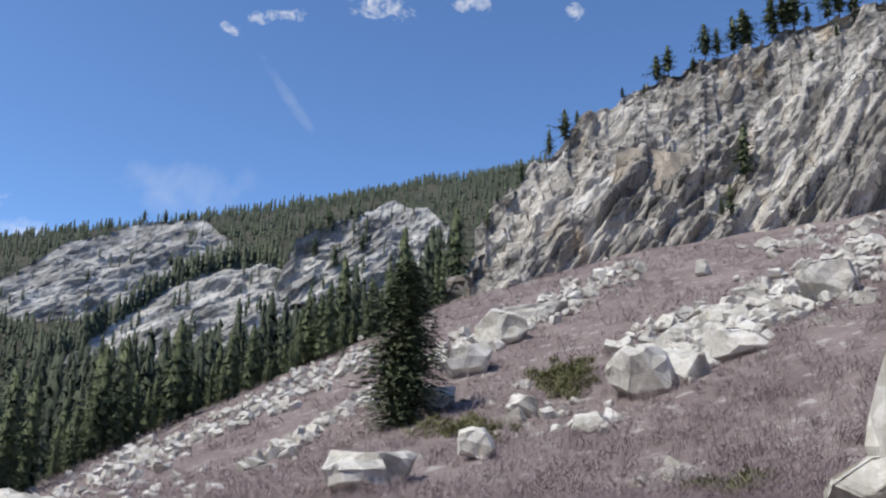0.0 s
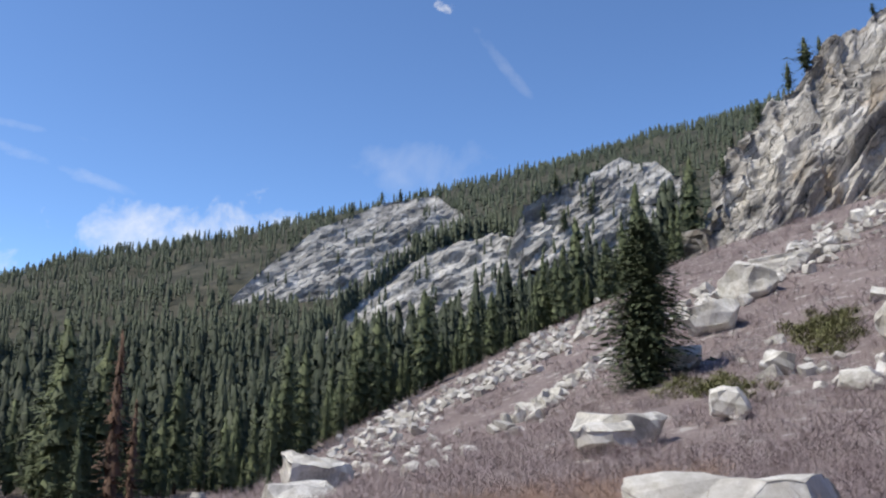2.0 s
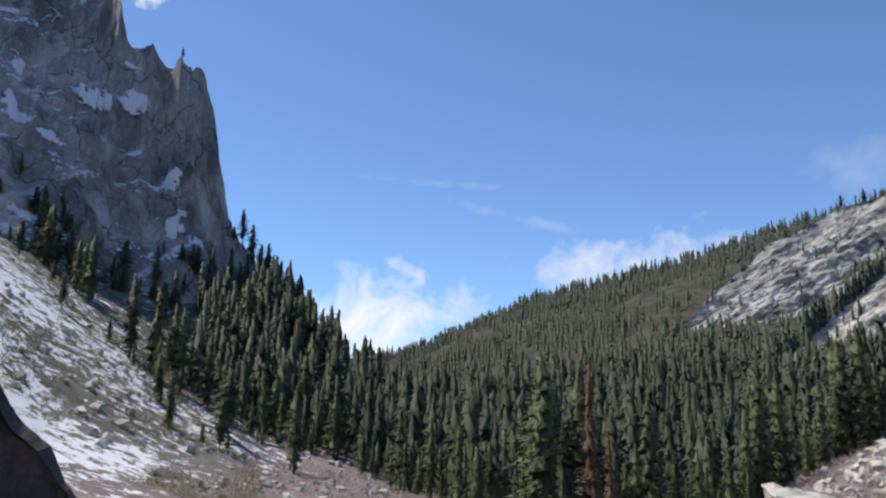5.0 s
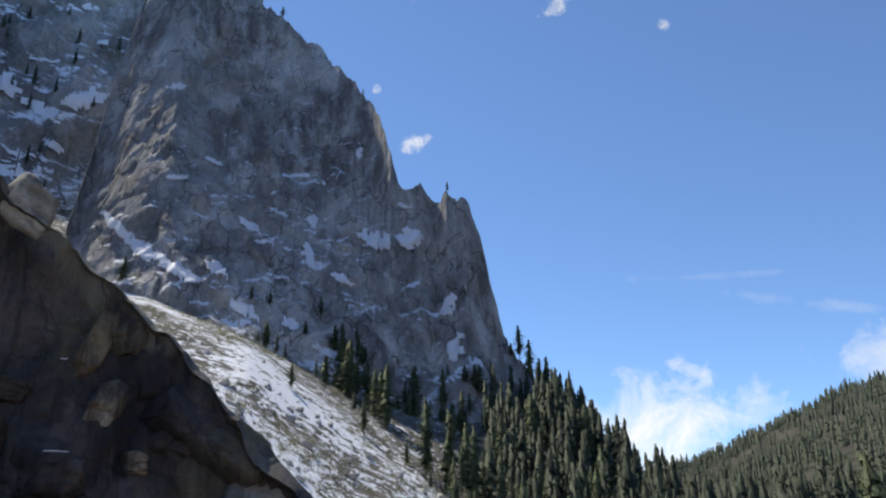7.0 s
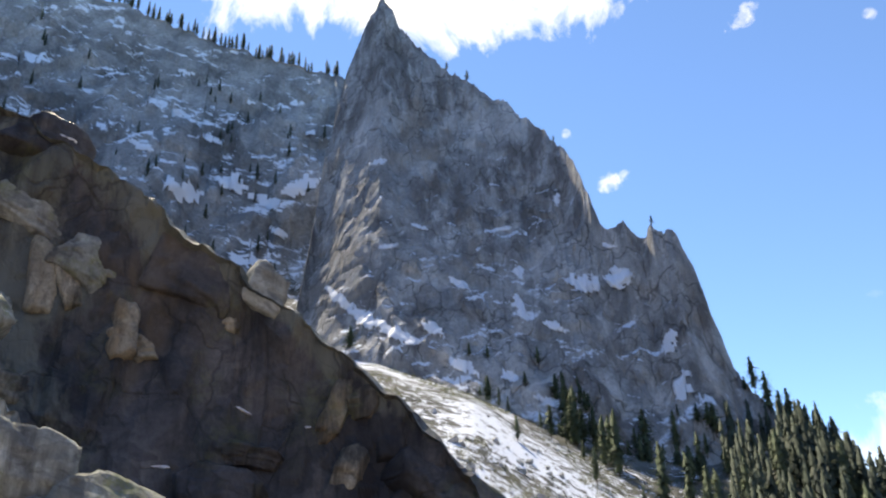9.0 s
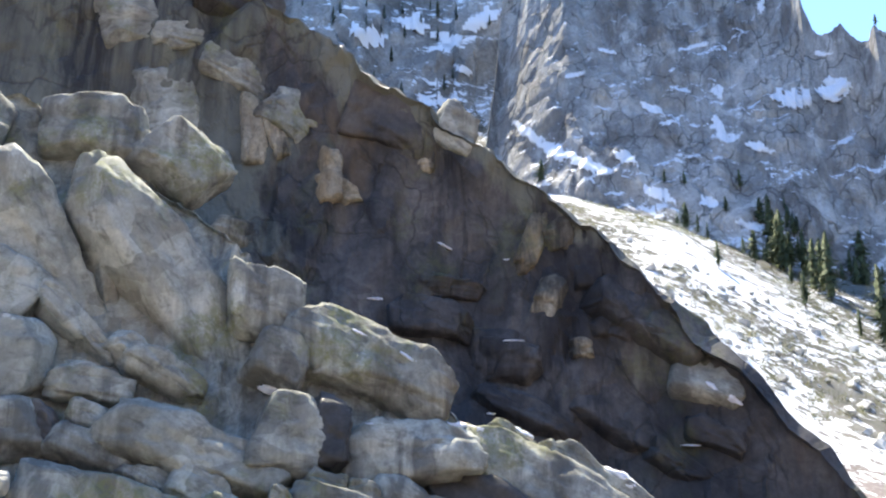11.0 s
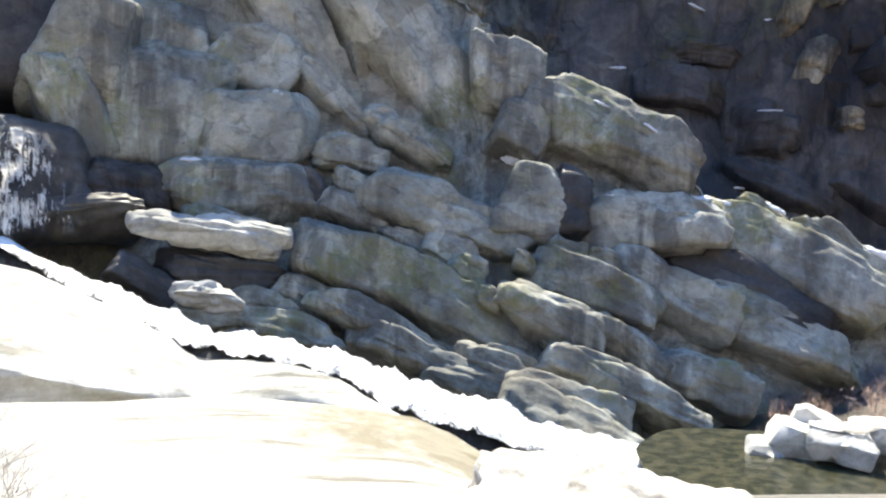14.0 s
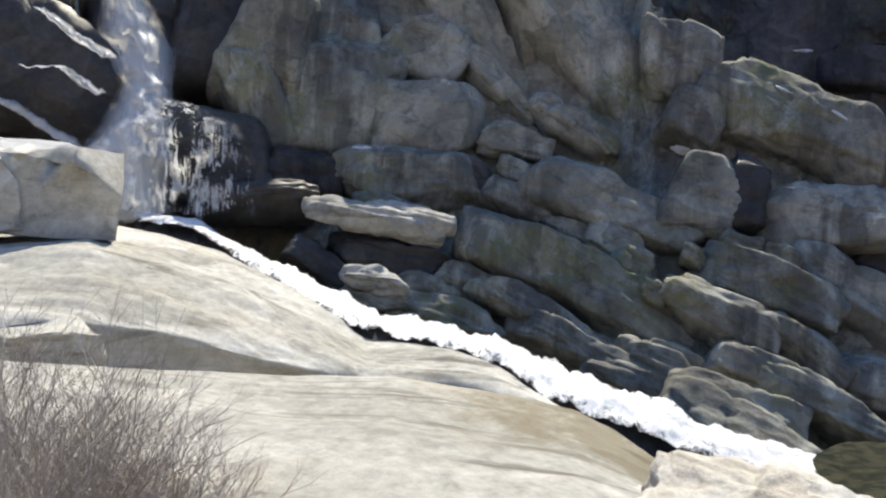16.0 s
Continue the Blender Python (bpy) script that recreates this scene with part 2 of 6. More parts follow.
def mesh_of(name, verts, faces, mat, smooth=True, normals=None):
    me = bpy.data.meshes.new(name)
    verts = np.asarray(verts, dtype=np.float32)
    faces = np.asarray(faces, dtype=np.int32)
    k = faces.shape[1]
    me.vertices.add(len(verts))
    me.vertices.foreach_set("co", verts.ravel())
    me.loops.add(faces.size)
    me.loops.foreach_set("vertex_index", faces.ravel())
    me.polygons.add(len(faces))
    me.polygons.foreach_set("loop_start", np.arange(0, faces.size, k, dtype=np.int32))
    me.polygons.foreach_set("loop_total", np.full(len(faces), k, dtype=np.int32))
    me.polygons.foreach_set("use_smooth", np.full(len(faces), smooth))
    me.update(calc_edges=True)
    me.materials.append(mat)
    if normals is not None:
        me.normals_split_custom_set_from_vertices(np.asarray(normals, dtype=np.float32))
    return me


def grid_faces(cols, rows, wrap=False):
    i = np.arange(cols if wrap else cols - 1)[:, None]
    j = np.arange(rows - 1)[None, :]
    a = i * rows + j
    b = ((i + 1) % cols) * rows + j
    return np.stack([a, b, b + 1, a + 1], -1).reshape(-1, 4)


# ---- the lie of the land: bearings, then distance and height along each belt ----
AZ = np.array([-110, -60, -27, -10, 5, 20, 35, 48, 57, 66, 73, 80, 88, 95, 110, 130, 150, 170, 210, 250.0])
BELT_R = [np.full(20, 1.0), np.full(20, 10.0), np.full(20, 30.0), np.full(20, 75.0),
          np.array([170, 170, 172, 170, 160, 168, 150, 150, 180, 190, 195, 200, 210, 220, 220, 220, 220, 220, 200, 180.0]),
          np.array([300, 300, 300, 300, 300, 300, 300, 300, 300, 310, 300, 300, 305, 320, 330, 330, 330, 300, 300, 300.0]),
          np.full(20, 520.0), np.full(20, 680.0), np.full(20, 1100.0), np.full(20, 2200.0), np.full(20, 4600.0)]
BELT_Z = [np.zeros(20),
          np.array([-0.3, -0.4, -0.5, -0.5, -0.6, -0.7, -1, -1.2, -1.3, -1.3, -1.3, -1.3, -1.4, -1.6, -2.1, -2.6, -2.7, -2.3, -0.5, -0.3]),
          np.array([1, 1, 0.6, -0.8, -1.5, -2.5, -3.5, -4, -4.3, -4.5, -4.4, -4.2, -5.5, -7.0, -8.5, -8, -6.5, -5, 0, 1.0]),
          np.array([16, 16, 13, 7, 3, -2, -8, -10, -10, -9, -7, -4, 0, 3, 6, 8, 10, 10, 6, 10.0]),
          np.array([48, 48, 47, 43, 28.5, 9, -12, -10.5, -9, -1, 11.8, 28.6, 51, 63, 60, 60, 60, 60, 40, 40.0]),
          np.array([95, 95, 92, 78, 52, 17, 8, 5, 4, 50, 47, 58, 80, 99, 110, 118, 115, 115, 90, 90.0]),
          np.array([200, 200, 200, 170, 128, 68, 54, 36, 14, 60, 84, 120, 180, 230, 245, 245, 245, 245, 220, 200.0]),
          np.array([280, 280, 285, 255, 205, 160, 114, 70, 34, 62, 110, 160, 250, 330, 350, 350, 350, 350, 300, 250.0]),
          np.array([420, 420, 410, 388, 352, 286, 222, 164, 94, 90, 200, 280, 380, 450, 480, 480, 480, 480, 400, 400.0]),
          np.array([300, 300, 320, 300, 280, 240, 200, 150, 100, 100, 160, 250, 300, 350, 400, 400, 400, 400, 300, 300.0]),
          np.zeros(20)]


def height(az, r):
    """Ground height at bearings az and distances r (arrays)."""
    az, r = np.broadcast_arrays(np.asarray(az, float), np.asarray(r, float))
    R = np.stack([np.interp(az, AZ, b) for b in BELT_R])
    Z = np.stack([np.interp(az, AZ, b) for b in BELT_Z])
    slope = (Z[1:] - Z[:-1]) / (R[1:] - R[:-1])
    mid = np.zeros_like(Z)
    same = slope[1:] * slope[:-1] > 0
    mid[1:-1] = np.where(same, 2 * slope[1:] * slope[:-1] / np.where(same, slope[1:] + slope[:-1], 1), 0)
    mid[0], mid[-1] = slope[0], slope[-1]
    out = np.where(r < R[0], Z[0], Z[-1])
    for k in range(len(R) - 1):
        w = R[k + 1] - R[k]
        t = np.clip((r - R[k]) / w, 0, 1)
        z = ((2 * t**3 - 3 * t**2 + 1) * Z[k] + (t**3 - 2 * t**2 + t) * w * mid[k]
             + (-2 * t**3 + 3 * t**2) * Z[k + 1] + (t**3 - t**2) * w * mid[k + 1])
        out = np.where((r >= R[k]) & (r <= R[k + 1]), z, out)
    return out


POOL_AT = spot(97.0, 21.0, -4.75)


def bump_at(x, y):
    """Hummocks on the ground that grow with the distance from the camp."""
    d = math.hypot(x, y)
    s = min(d, 700)
    v = noise.fractal((x * 0.06, y * 0.06, 1.0), 0.9, 2.1, 4) * min(0.35, s * 0.006)
    if d > 60:
        v += noise.fractal((x * 0.012, y * 0.012, 4.0), 0.9, 2.1, 4) * (s - 60) * 0.012
    q = (x - POOL_AT.x) ** 2 + (y - POOL_AT.y) ** 2
    return v - 2.2 * math.exp(-q / 30) if q < 400 else v          # the hollow that holds the pool


def land(az, r):
    """The ground's place at one bearing and distance."""
    p = spot(az, r, 0)
    p.z = float(height(az, r)) + bump_at(p.x, p.y)
    return p


def lands(pairs):
    """The ground's places at many bearings and distances."""
    pairs = np.array(pairs, float)
    out = []
    for (az, r), z in zip(pairs.tolist(), height(pairs[:, 0], pairs[:, 1]).tolist()):
        p = spot(az, r, 0)
        p.z = z + bump_at(p.x, p.y)
        out.append(p)
    return out


def on_land(az, el, start=12.0, stop=600.0):
    """Where the way at bearing az and el degrees above eye level first meets the ground."""
    r = np.geomspace(start, stop, 120)
    hit = np.nonzero(height(az, r) > EYE + r * math.tan(radians(el)))[0]
    return land(az, float(r[hit[0]] if len(hit) else stop))


def build_ground():
    az = np.concatenate([np.arange(-110, -36, 2.0), np.arange(-36, 172, 0.4), np.arange(172, 250, 2.0)])
    r = np.concatenate([[0.05], np.geomspace(1.0, 4600, 240)])
    A, Rr = np.meshgrid(az, r, indexing="ij")
    # round the back the two ends of the table meet
    blend = np.clip((A - 210) / 40, 0, 1)
    Z = height(A, Rr) * (1 - blend) + height(np.full_like(A, -110), Rr) * blend
    X, Y = -np.sin(np.radians(A)) * Rr, np.cos(np.radians(A)) * Rr
    flat = np.stack([X, Y, Z], -1).reshape(-1, 3)
    for i, (x, y, z) in enumerate(flat.tolist()):
        flat[i, 2] = z + bump_at(x, y)
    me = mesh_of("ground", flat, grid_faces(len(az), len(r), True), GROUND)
    a, d = A.ravel(), Rr.ravel()
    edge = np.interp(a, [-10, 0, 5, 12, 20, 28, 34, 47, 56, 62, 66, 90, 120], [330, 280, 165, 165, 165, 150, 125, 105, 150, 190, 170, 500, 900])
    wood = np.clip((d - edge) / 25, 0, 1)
    snow = np.interp(a, [60, 66, 74, 84, 94, 100, 125, 170, 180], [0, 0.5, 0.76, 0.84, 0.84, 0.84, 0.6, 0.5, 0]) * np.clip((d - 75) / 40, 0, 1) * np.where(a > 85, np.interp(d, [0, 300, 400, 2000], [1, 0.95, 0.7, 0.5]), np.interp(d, [0, 190, 230, 320, 2000], [1, 1, 0.66, 0.6, 0.5])) * np.clip((1300 - d) / 200, 0, 1)
    rocky = np.clip((d - 85) / 40, 0, 1) * np.interp(a, [64, 70, 76, 170, 180], [0, 0.7, 1, 1, 0.5])
    rocky = np.maximum(rocky, np.interp(a, [85, 95, 150, 165], [0, 1, 1, 0]) * np.clip((80 - d) / 10, 0, 1))
    for key, v in (("forest", wood), ("snow", snow), ("rocky", rocky)):
        at = me.attributes.new(key, "FLOAT", "POINT")
        at.data.foreach_set("value", v.astype(np.float32))
    return tagged(new("ground", me), "rough brushy valley ground rising into wooded mountainsides", "ground", kind="structure")


ground = build_ground()


def crag(p, size, turn, flat=0.5):
    """How far a fractured rock face stands out at p, in parts of size: stepped blocks with open joints."""
    q = turn @ (p / size)
    d, c = noise.voronoi(q)
    step = noise.cell(c[0] * 7.31)
    joint = min(1.0, (d[1] - d[0]) * 5)
    d2, c2 = noise.voronoi(q * 2.7)
    small = noise.cell(c2[0] * 5.17) * min(1.0, (d2[1] - d2[0]) * 6)
    return (step - 0.5) * 0.5 * joint + (joint - 1) * 0.35 + (small - 0.4) * 0.2 + noise.fractal(q * 0.6, 1, 2, 3) * flat


PERCHES = {}


def perch(name, az, v):
    """A place on a rock face: v is 0 at its foot and 1 on its crest."""
    a, up, pts = PERCHES[name]
    return Vector(pts[int(np.abs(a - az).argmin()), int(v * (up - 1))].tolist())


def rock_mass(name, mat, rows, size, rough, turn=(0, 0, 0), stretch=(1, 1, 1), cols=300, up=120, bow=0.0, ragged=0.0, label="", seed=0.0, back=1.35, flat=0.5, belly=1.0, smooth=True, category="rock face", big=0.0, jointed=True, taper=False, under=0.0):
    """A standing mass of rock. rows: bearing, distance and degrees above eye level of its foot, and of its crest.
    The face leans back from foot to crest; behind the crest it falls away again to the ground."""
    rows = np.array(rows, float)
    az = np.linspace(rows[0, 0], rows[-1, 0], cols)
    r0, e0, r1, e1 = (np.interp(az, rows[:, 0], rows[:, k]) for k in (1, 2, 3, 4))
    z0, z1 = EYE + r0 * np.tan(np.radians(e0)), EYE + r1 * np.tan(np.radians(e1))
    if ragged:
        for i, a in enumerate(az):
            z1[i] += noise.fractal((a * 0.9, seed, 3.3), 0.8, 2.2, 4) * ragged
    M = Euler([radians(t) for t in turn]).to_matrix() 
    S = Matrix.Diagonal(stretch) @ M
    v = np.linspace(0, 1, up)
    w = np.linspace(0, 1, 14)[1:]
    pts = np.zeros((cols, up + len(w), 3))
    for i in range(cols):
        s, c = -math.sin(radians(az[i])), math.cos(radians(az[i]))
        rr = np.concatenate([r0[i] + (r1[i] - r0[i]) * (v - bow * np.sin(v * math.pi)) + under * np.exp(-v * 16), r1[i] + (r1[i] * back - r1[i]) * w])
        zz = np.concatenate([z0[i] + (z1[i] - z0[i]) * v**belly, z1[i] + (z0[i] - 5 - z1[i]) * w**1.5])
        pts[i, :, 0], pts[i, :, 1], pts[i, :, 2] = s * rr, c * rr, zz
    du = np.gradient(pts, axis=0)
    dv = np.gradient(pts, axis=1)
    nrm = np.cross(dv, du)
    nrm /= np.linalg.norm(nrm, axis=2, keepdims=True) + 1e-9
    flatp, flatn = pts.reshape(-1, 3), nrm.reshape(-1, 3)
    off = Vector((seed * 13.7, seed * 5.1, 0))
    for i, (p, q) in enumerate(zip(flatp.tolist(), flatn.tolist())):
        if jointed:
            k = crag(Vector(p) + off, size, S, flat) * rough
        else:
            k = noise.fractal(S @ ((Vector(p) + off) / size), 0.9, 2.1, 5) * rough
        if big:
            k += crag(Vector(p) + off, size * 3.7, S, flat) * rough * big
        if taper:
            k *= 0.15 + 0.85 * min(1.0, max(0.0, (1 - (i % (up + len(w))) / up) * 4))
        flatp[i] += np.array(q) * k
    PERCHES.setdefault(f"{name}{int(seed)}", (az, up, flatp.reshape(cols, -1, 3)))
    me = mesh_of(name, flatp, grid_faces(cols, up + len(w)), mat, smooth)
    paler = np.repeat(np.interp(az, [90, 96, 112, 116, 120, 126], [0.12, 0.1, 0.12, 0.45, 0.8, 1.0]), pts.shape[1])
    paler = np.maximum(paler, (np.interp(az, [86, 94], [0, 1])[:, None] * np.clip((np.arange(pts.shape[1]) / up - 0.8) * 5, 0, 1)[None]).ravel()).astype(np.float32)
    me.attributes.new("paler", "FLOAT", "POINT").data.foreach_set("value", paler)
    rows_v = np.concatenate([v, np.ones(len(w))])
    damp = np.interp(az, [112, 117, 127, 136], [1, 1, 0.8, 0])[:, None] * np.clip((rows_v - 0.45) * 3, 0, 1)[None] * (r1 < 18)[:, None]
    me.attributes.new("damp", "FLOAT", "POINT").data.foreach_set("value", damp.ravel().astype(np.float32))
    return tagged(new(name, me), label, category, kind="structure")


rock_mass("cliff", ROCK_RIGHT, [(-48, 200, 12, 265, 30), (-26.3, 190, 14.4, 250, 28.6), (-21.3, 187, 14, 248, 27.8), (-18.2, 185, 13.8, 245, 27), (-14.2, 180, 13.6, 238, 26.5), (-10.1, 175, 13, 232, 25.3),
          (-5.8, 170, 11, 222, 22.7), (-1.9, 165, 9, 212, 20.3), (0, 165, 9, 206, 18.8), (2.9, 165, 8.5, 190, 15.8), (4.6, 165, 8, 176, 12), (5.4, 165, 7, 168, 8)],
          7, 3.6, (0, -33, 0), (2.3, 1.2, 0.3), 460, 200, 0.12, 2.0, "pale grey fractured granite cliff with tan streaks", 1.0, smooth=False, big=1.6)
rock_mass("granite_dome", ROCK_DOME, [(37, 560, 4.6, 575, 7), (35.3, 560, 5.4, 600, 8.9), (31, 560, 6, 620, 12.4), (26.3, 560, 6.6, 640, 14.3), (22.4, 560, 7.2, 640, 15.0), (20.3, 560, 7.8, 620, 13.7), (19.3, 560, 8, 600, 10)][::-1],
          16, 5.0, (0, -48, 0), (2.0, 1.2, 0.4), 220, 100, 0.0, 1.0, "smooth pale granite dome above dark forest", 2.0, smooth=False, big=1.2, taper=True, belly=0.72)
rock_mass("granite_dome", ROCK_DOME, [(31.5, 395, 3, 402, 4), (27.6, 390, 3.5, 430, 7.6), (24.1, 385, 4, 445, 10.5), (20.5, 385, 4, 450, 11.8), (17.6, 385, 5, 450, 12.6), (15.5, 385, 6, 440, 11), (13.5, 390, 6, 420, 8)][::-1],
          12, 4.0, (0, -48, 0), (2.0, 1.2, 0.4), 220, 100, 0.0, 1.0, "lower sloping granite dome among conifers", 3.0, smooth=False, big=1.2, taper=True, belly=0.72)
rock_mass("granite_outcrop", ROCK_DOME, [(17.2, 415, 9, 422, 10), (16, 412, 9.5, 430, 14.2), (13, 410, 9.5, 440, 15.5), (8.7, 405, 9.5, 450, 17.3), (6, 405, 9.5, 445, 16.6), (4.6, 405, 9.5, 435, 15.8), (3.8, 405, 9.5, 420, 11)][::-1],
          12, 5.0, (0, -38, 0), (2.0, 1.2, 0.4), 220, 100, 0.0, 2.0, "pale pointed granite outcrop below a wooded ridge", 4.0, smooth=False, big=1.0, taper=True, belly=0.72)
rock_mass("mountain_spire", ROCK_PEAK, [(66.1, 296, 5, 304, 9.5), (68.1, 292, 6, 318, 12.6), (69.4, 286, 6, 326, 14.6), (70.3, 284, 6, 328, 18.2), (70.9, 282, 6, 330, 21.4), (71.8, 280, 6, 332, 24.0), (73.6, 280, 6.5, 334, 24.8), (74.4, 282, 7, 338, 23.9), (75.3, 280, 7, 338, 25.0), (77.0, 280, 8, 340, 25.5), (78, 278, 8.5, 346, 27.9),
          (79.4, 270, 9, 368, 30.9), (81.1, 272, 10, 380, 32.5), (83.8, 276, 11, 392, 34.5), (86.1, 280, 12, 398, 35.7), (90, 284, 13, 408, 37.9), (92.5, 287, 13.5, 416, 39.5), (93.7, 290, 14, 420, 41.2), (94.8, 292, 14, 422, 41.9), (95.7, 294, 14, 421, 40.9), (96.5, 295, 14, 420, 39.6), (97.9, 298, 14, 414, 36.5), (98.7, 301, 14, 406, 33.3), (99.5, 306, 14, 394, 30.4), (100, 314, 14, 376, 26.4), (100.8, 326, 14, 350, 21)],
          18, 2.7, (0, -6, 0), (1.6, 1.3, 0.26), 460, 260, -0.1, 5.0, "tall grey granite spire with snow on its ledges", 5.0, smooth=False, big=0.3, taper=True, flat=0.3)
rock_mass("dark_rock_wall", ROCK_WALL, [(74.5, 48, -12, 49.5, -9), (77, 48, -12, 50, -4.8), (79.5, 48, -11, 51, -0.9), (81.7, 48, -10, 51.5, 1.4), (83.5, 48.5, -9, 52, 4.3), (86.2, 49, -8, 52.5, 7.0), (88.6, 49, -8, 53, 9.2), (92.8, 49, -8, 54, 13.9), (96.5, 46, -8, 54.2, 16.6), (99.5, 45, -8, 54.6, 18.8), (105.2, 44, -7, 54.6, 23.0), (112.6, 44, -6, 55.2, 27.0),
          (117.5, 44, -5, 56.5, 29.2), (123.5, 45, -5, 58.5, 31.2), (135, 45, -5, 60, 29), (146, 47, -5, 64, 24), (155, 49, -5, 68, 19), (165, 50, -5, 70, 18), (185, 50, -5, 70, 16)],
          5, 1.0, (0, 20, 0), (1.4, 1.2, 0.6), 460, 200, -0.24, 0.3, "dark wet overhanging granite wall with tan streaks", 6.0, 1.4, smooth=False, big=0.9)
rock_mass("rock_buttress", ROCK_BLOCK, [(84.6, 38.4, -17, 42.5, -8.2), (92.1, 36.1, -17, 40.9, -6.6), (97.5, 34.5, -17, 40.9, -3.1), (102.1, 33.2, -17, 40.9, -0.1), (104.5, 32.4, -17, 41.3, 2.3), (109.3, 31.0, -17, 41.4, 5.7), (115.1, 30.2, -17, 42.1, 8.8), (117.2, 30.2, -17, 43.2, 11.2), (121.0, 30.2, -17, 44.6, 14.4), (125.9, 30.2, -17, 45.9, 17.2), (129.9, 30.2, -17, 46.9, 19.5), (133.0, 30.2, -17, 47.7, 21.0), (140, 31.5, -14, 47.9, 21), (144, 34.4, -12, 49.4, 17.5), (148, 38.4, -10, 51.4, 14), (165, 42.3, -8, 54.3, 13), (180, 42.3, -8, 54.3, 12)],
          2.6, 0.45, (0, 35, 0), (1.5, 1.2, 0.5), 440, 220, -0.1, 0.3, "weathered grey granite buttress with green lichen", 7.0, smooth=False, big=0.5)
rock_mass("granite_slab", ROCK_SLAB, [(108, 7, -30, 14, -22), (112, 7, -28, 14.5, -20.3), (115.5, 7, -27, 15, -18.7), (119.2, 7, -27, 15.5, -16.7), (122.8, 7, -27, 16, -15.3), (127.4, 7, -27, 16, -14.6), (135.7, 7, -27, 16, -13.4), (143, 7, -27, 16, -13.5), (152.3, 7, -27, 16, -12.8), (161.8, 7, -27, 16, -11.8), (178, 7, -27, 16, -10)],
          3.0, 0.14, (0, 0, 45), (0.3, 1, 1), 240, 110, 0.0, 0.0, "broad sunlit pale granite slab beside the creek", 8.0, 1.12, 1.2, 0.8, category="rock slab", jointed=False)
rock_mass("granite_slab", ROCK_SLAB, [(122.5, 19.4, -19, 20.6, -16.5), (125.4, 19.6, -18, 21, -14.6), (128.3, 20, -18, 22, -12.6), (131.7, 20.2, -18, 22.8, -11.4), (137.8, 19.8, -18, 24, -10.9), (141.5, 19, -18, 25.4, -8.6), (146.7, 18.4, -18, 28, -5.9), (151.6, 18.4, -17, 30.5, -3.9), (156.5, 18.4, -17, 30.5, -3.1), (161.7, 18.4, -17, 30, -3.6), (178, 18.4, -16, 30, -2)],
          3.0, 0.3, (0, 0, 45), (0.3, 1, 1), 240, 140, 0.0, 0.0, "rounded sunlit granite slab above the creek", 9.0, 1.08, 1.0, 0.2, category="rock slab", jointed=False, under=1.5)
rock_mass("mountain_flank", ROCK_FLANK, [(96, 400, 16, 575, 36.2), (99, 400, 16, 590, 36.9), (103, 400, 17, 600, 37.3), (108, 400, 17, 605, 38), (113, 400, 17, 610, 38.7), (120, 400, 17, 620, 39.3), (135, 400, 17, 620, 40), (152, 400, 17, 620, 39)],
          34, 11, (0, 25, 0), (1.3, 1.2, 0.6), 260, 150, 0.0, 6.0, "steep grey mountainside with snow on its ledges", 10.0, smooth=False, big=0.5, taper=True)


def plain(name, colour, rough, a=0.85, scale=3.0):
    n = Nodes(name, rough)
    v = n.noise(n.place(), scale, 5, 0.65)
    return n.finish(n.mix(n.span(v, 0.35, 0.65), tuple(c * a for c in colour), colour), v, 0.4, 0.05)


SNOW = plain("old_snow", (0.84, 0.86, 0.9), 0.6, 0.9, 4.0)


def foam_material():
    """White water: streaks of foam with glassy dark water between them, thinning out at the edges."""
    n = Nodes("white_water", 0.3)
    f = n.noise(n.place((0.35, 0.9, 1.0), (0, 0, 35)), 4.2, 7, 0.75, 0.9)
    g = n.noise(n.place(), 1.1, 4, 0.6)
    col = n.mix(n.span(f, 0.36, 0.5), (0.68, 0.74, 0.77), (0.96, 0.965, 0.97))
    n.finish(col, f, 0.5, 0.1)
    full = n.math("ADD", n.math("ADD", n.attr("body"), n.span(f, 0.3, 0.7, -0.45, 0.45)), n.span(g, 0.3, 0.7, -0.2, 0.2))
    clear = n.add("ShaderNodeBsdfTransparent")
    mix = n.add("ShaderNodeMixShader", Fac=n.span(full, -0.15, 0.25))
    n.put(mix.inputs[1], clear.outputs[0])
    n.put(mix.inputs[2], n.bsdf.outputs[0])
    n.put(n.t.nodes["Material Output"].inputs["Surface"], mix.outputs[0])
    return n.mat


def pool_material():
    n = Nodes("clear_pool_water", 0.06)
    f = n.noise(n.place(), 3.0, 5, 0.6)
    n.bsdf.inputs["Specular IOR Level"].default_value = 0.5
    return n.finish(n.mix(n.span(f, 0.4, 0.6), (0.025, 0.028, 0.018), (0.07, 0.066, 0.04)), f, 0.35, 0.08)


FOAM, POOL = foam_material(), pool_material()

ROCK_WORDS = {
    "rock_slab": ("tilted grey granite slab with rounded lichened edges", "rock"),
    "rock_column": ("leaning grey granite block in a jointed cliff", "rock"),
    "wet_rock": ("black wet rock beside the waterfall", "rock"),
    "rock_flake": ("tan granite flake on a dark wall", "rock"),
    "boulder": ("pale weathered granite boulder among bare brush", "boulder"),
    "pool_rock": ("pale broken rock beside the pool", "rock"),
    "snow_patch": ("small patch of old white snow on a ledge", "snow"),
}
made_rocks = [0]


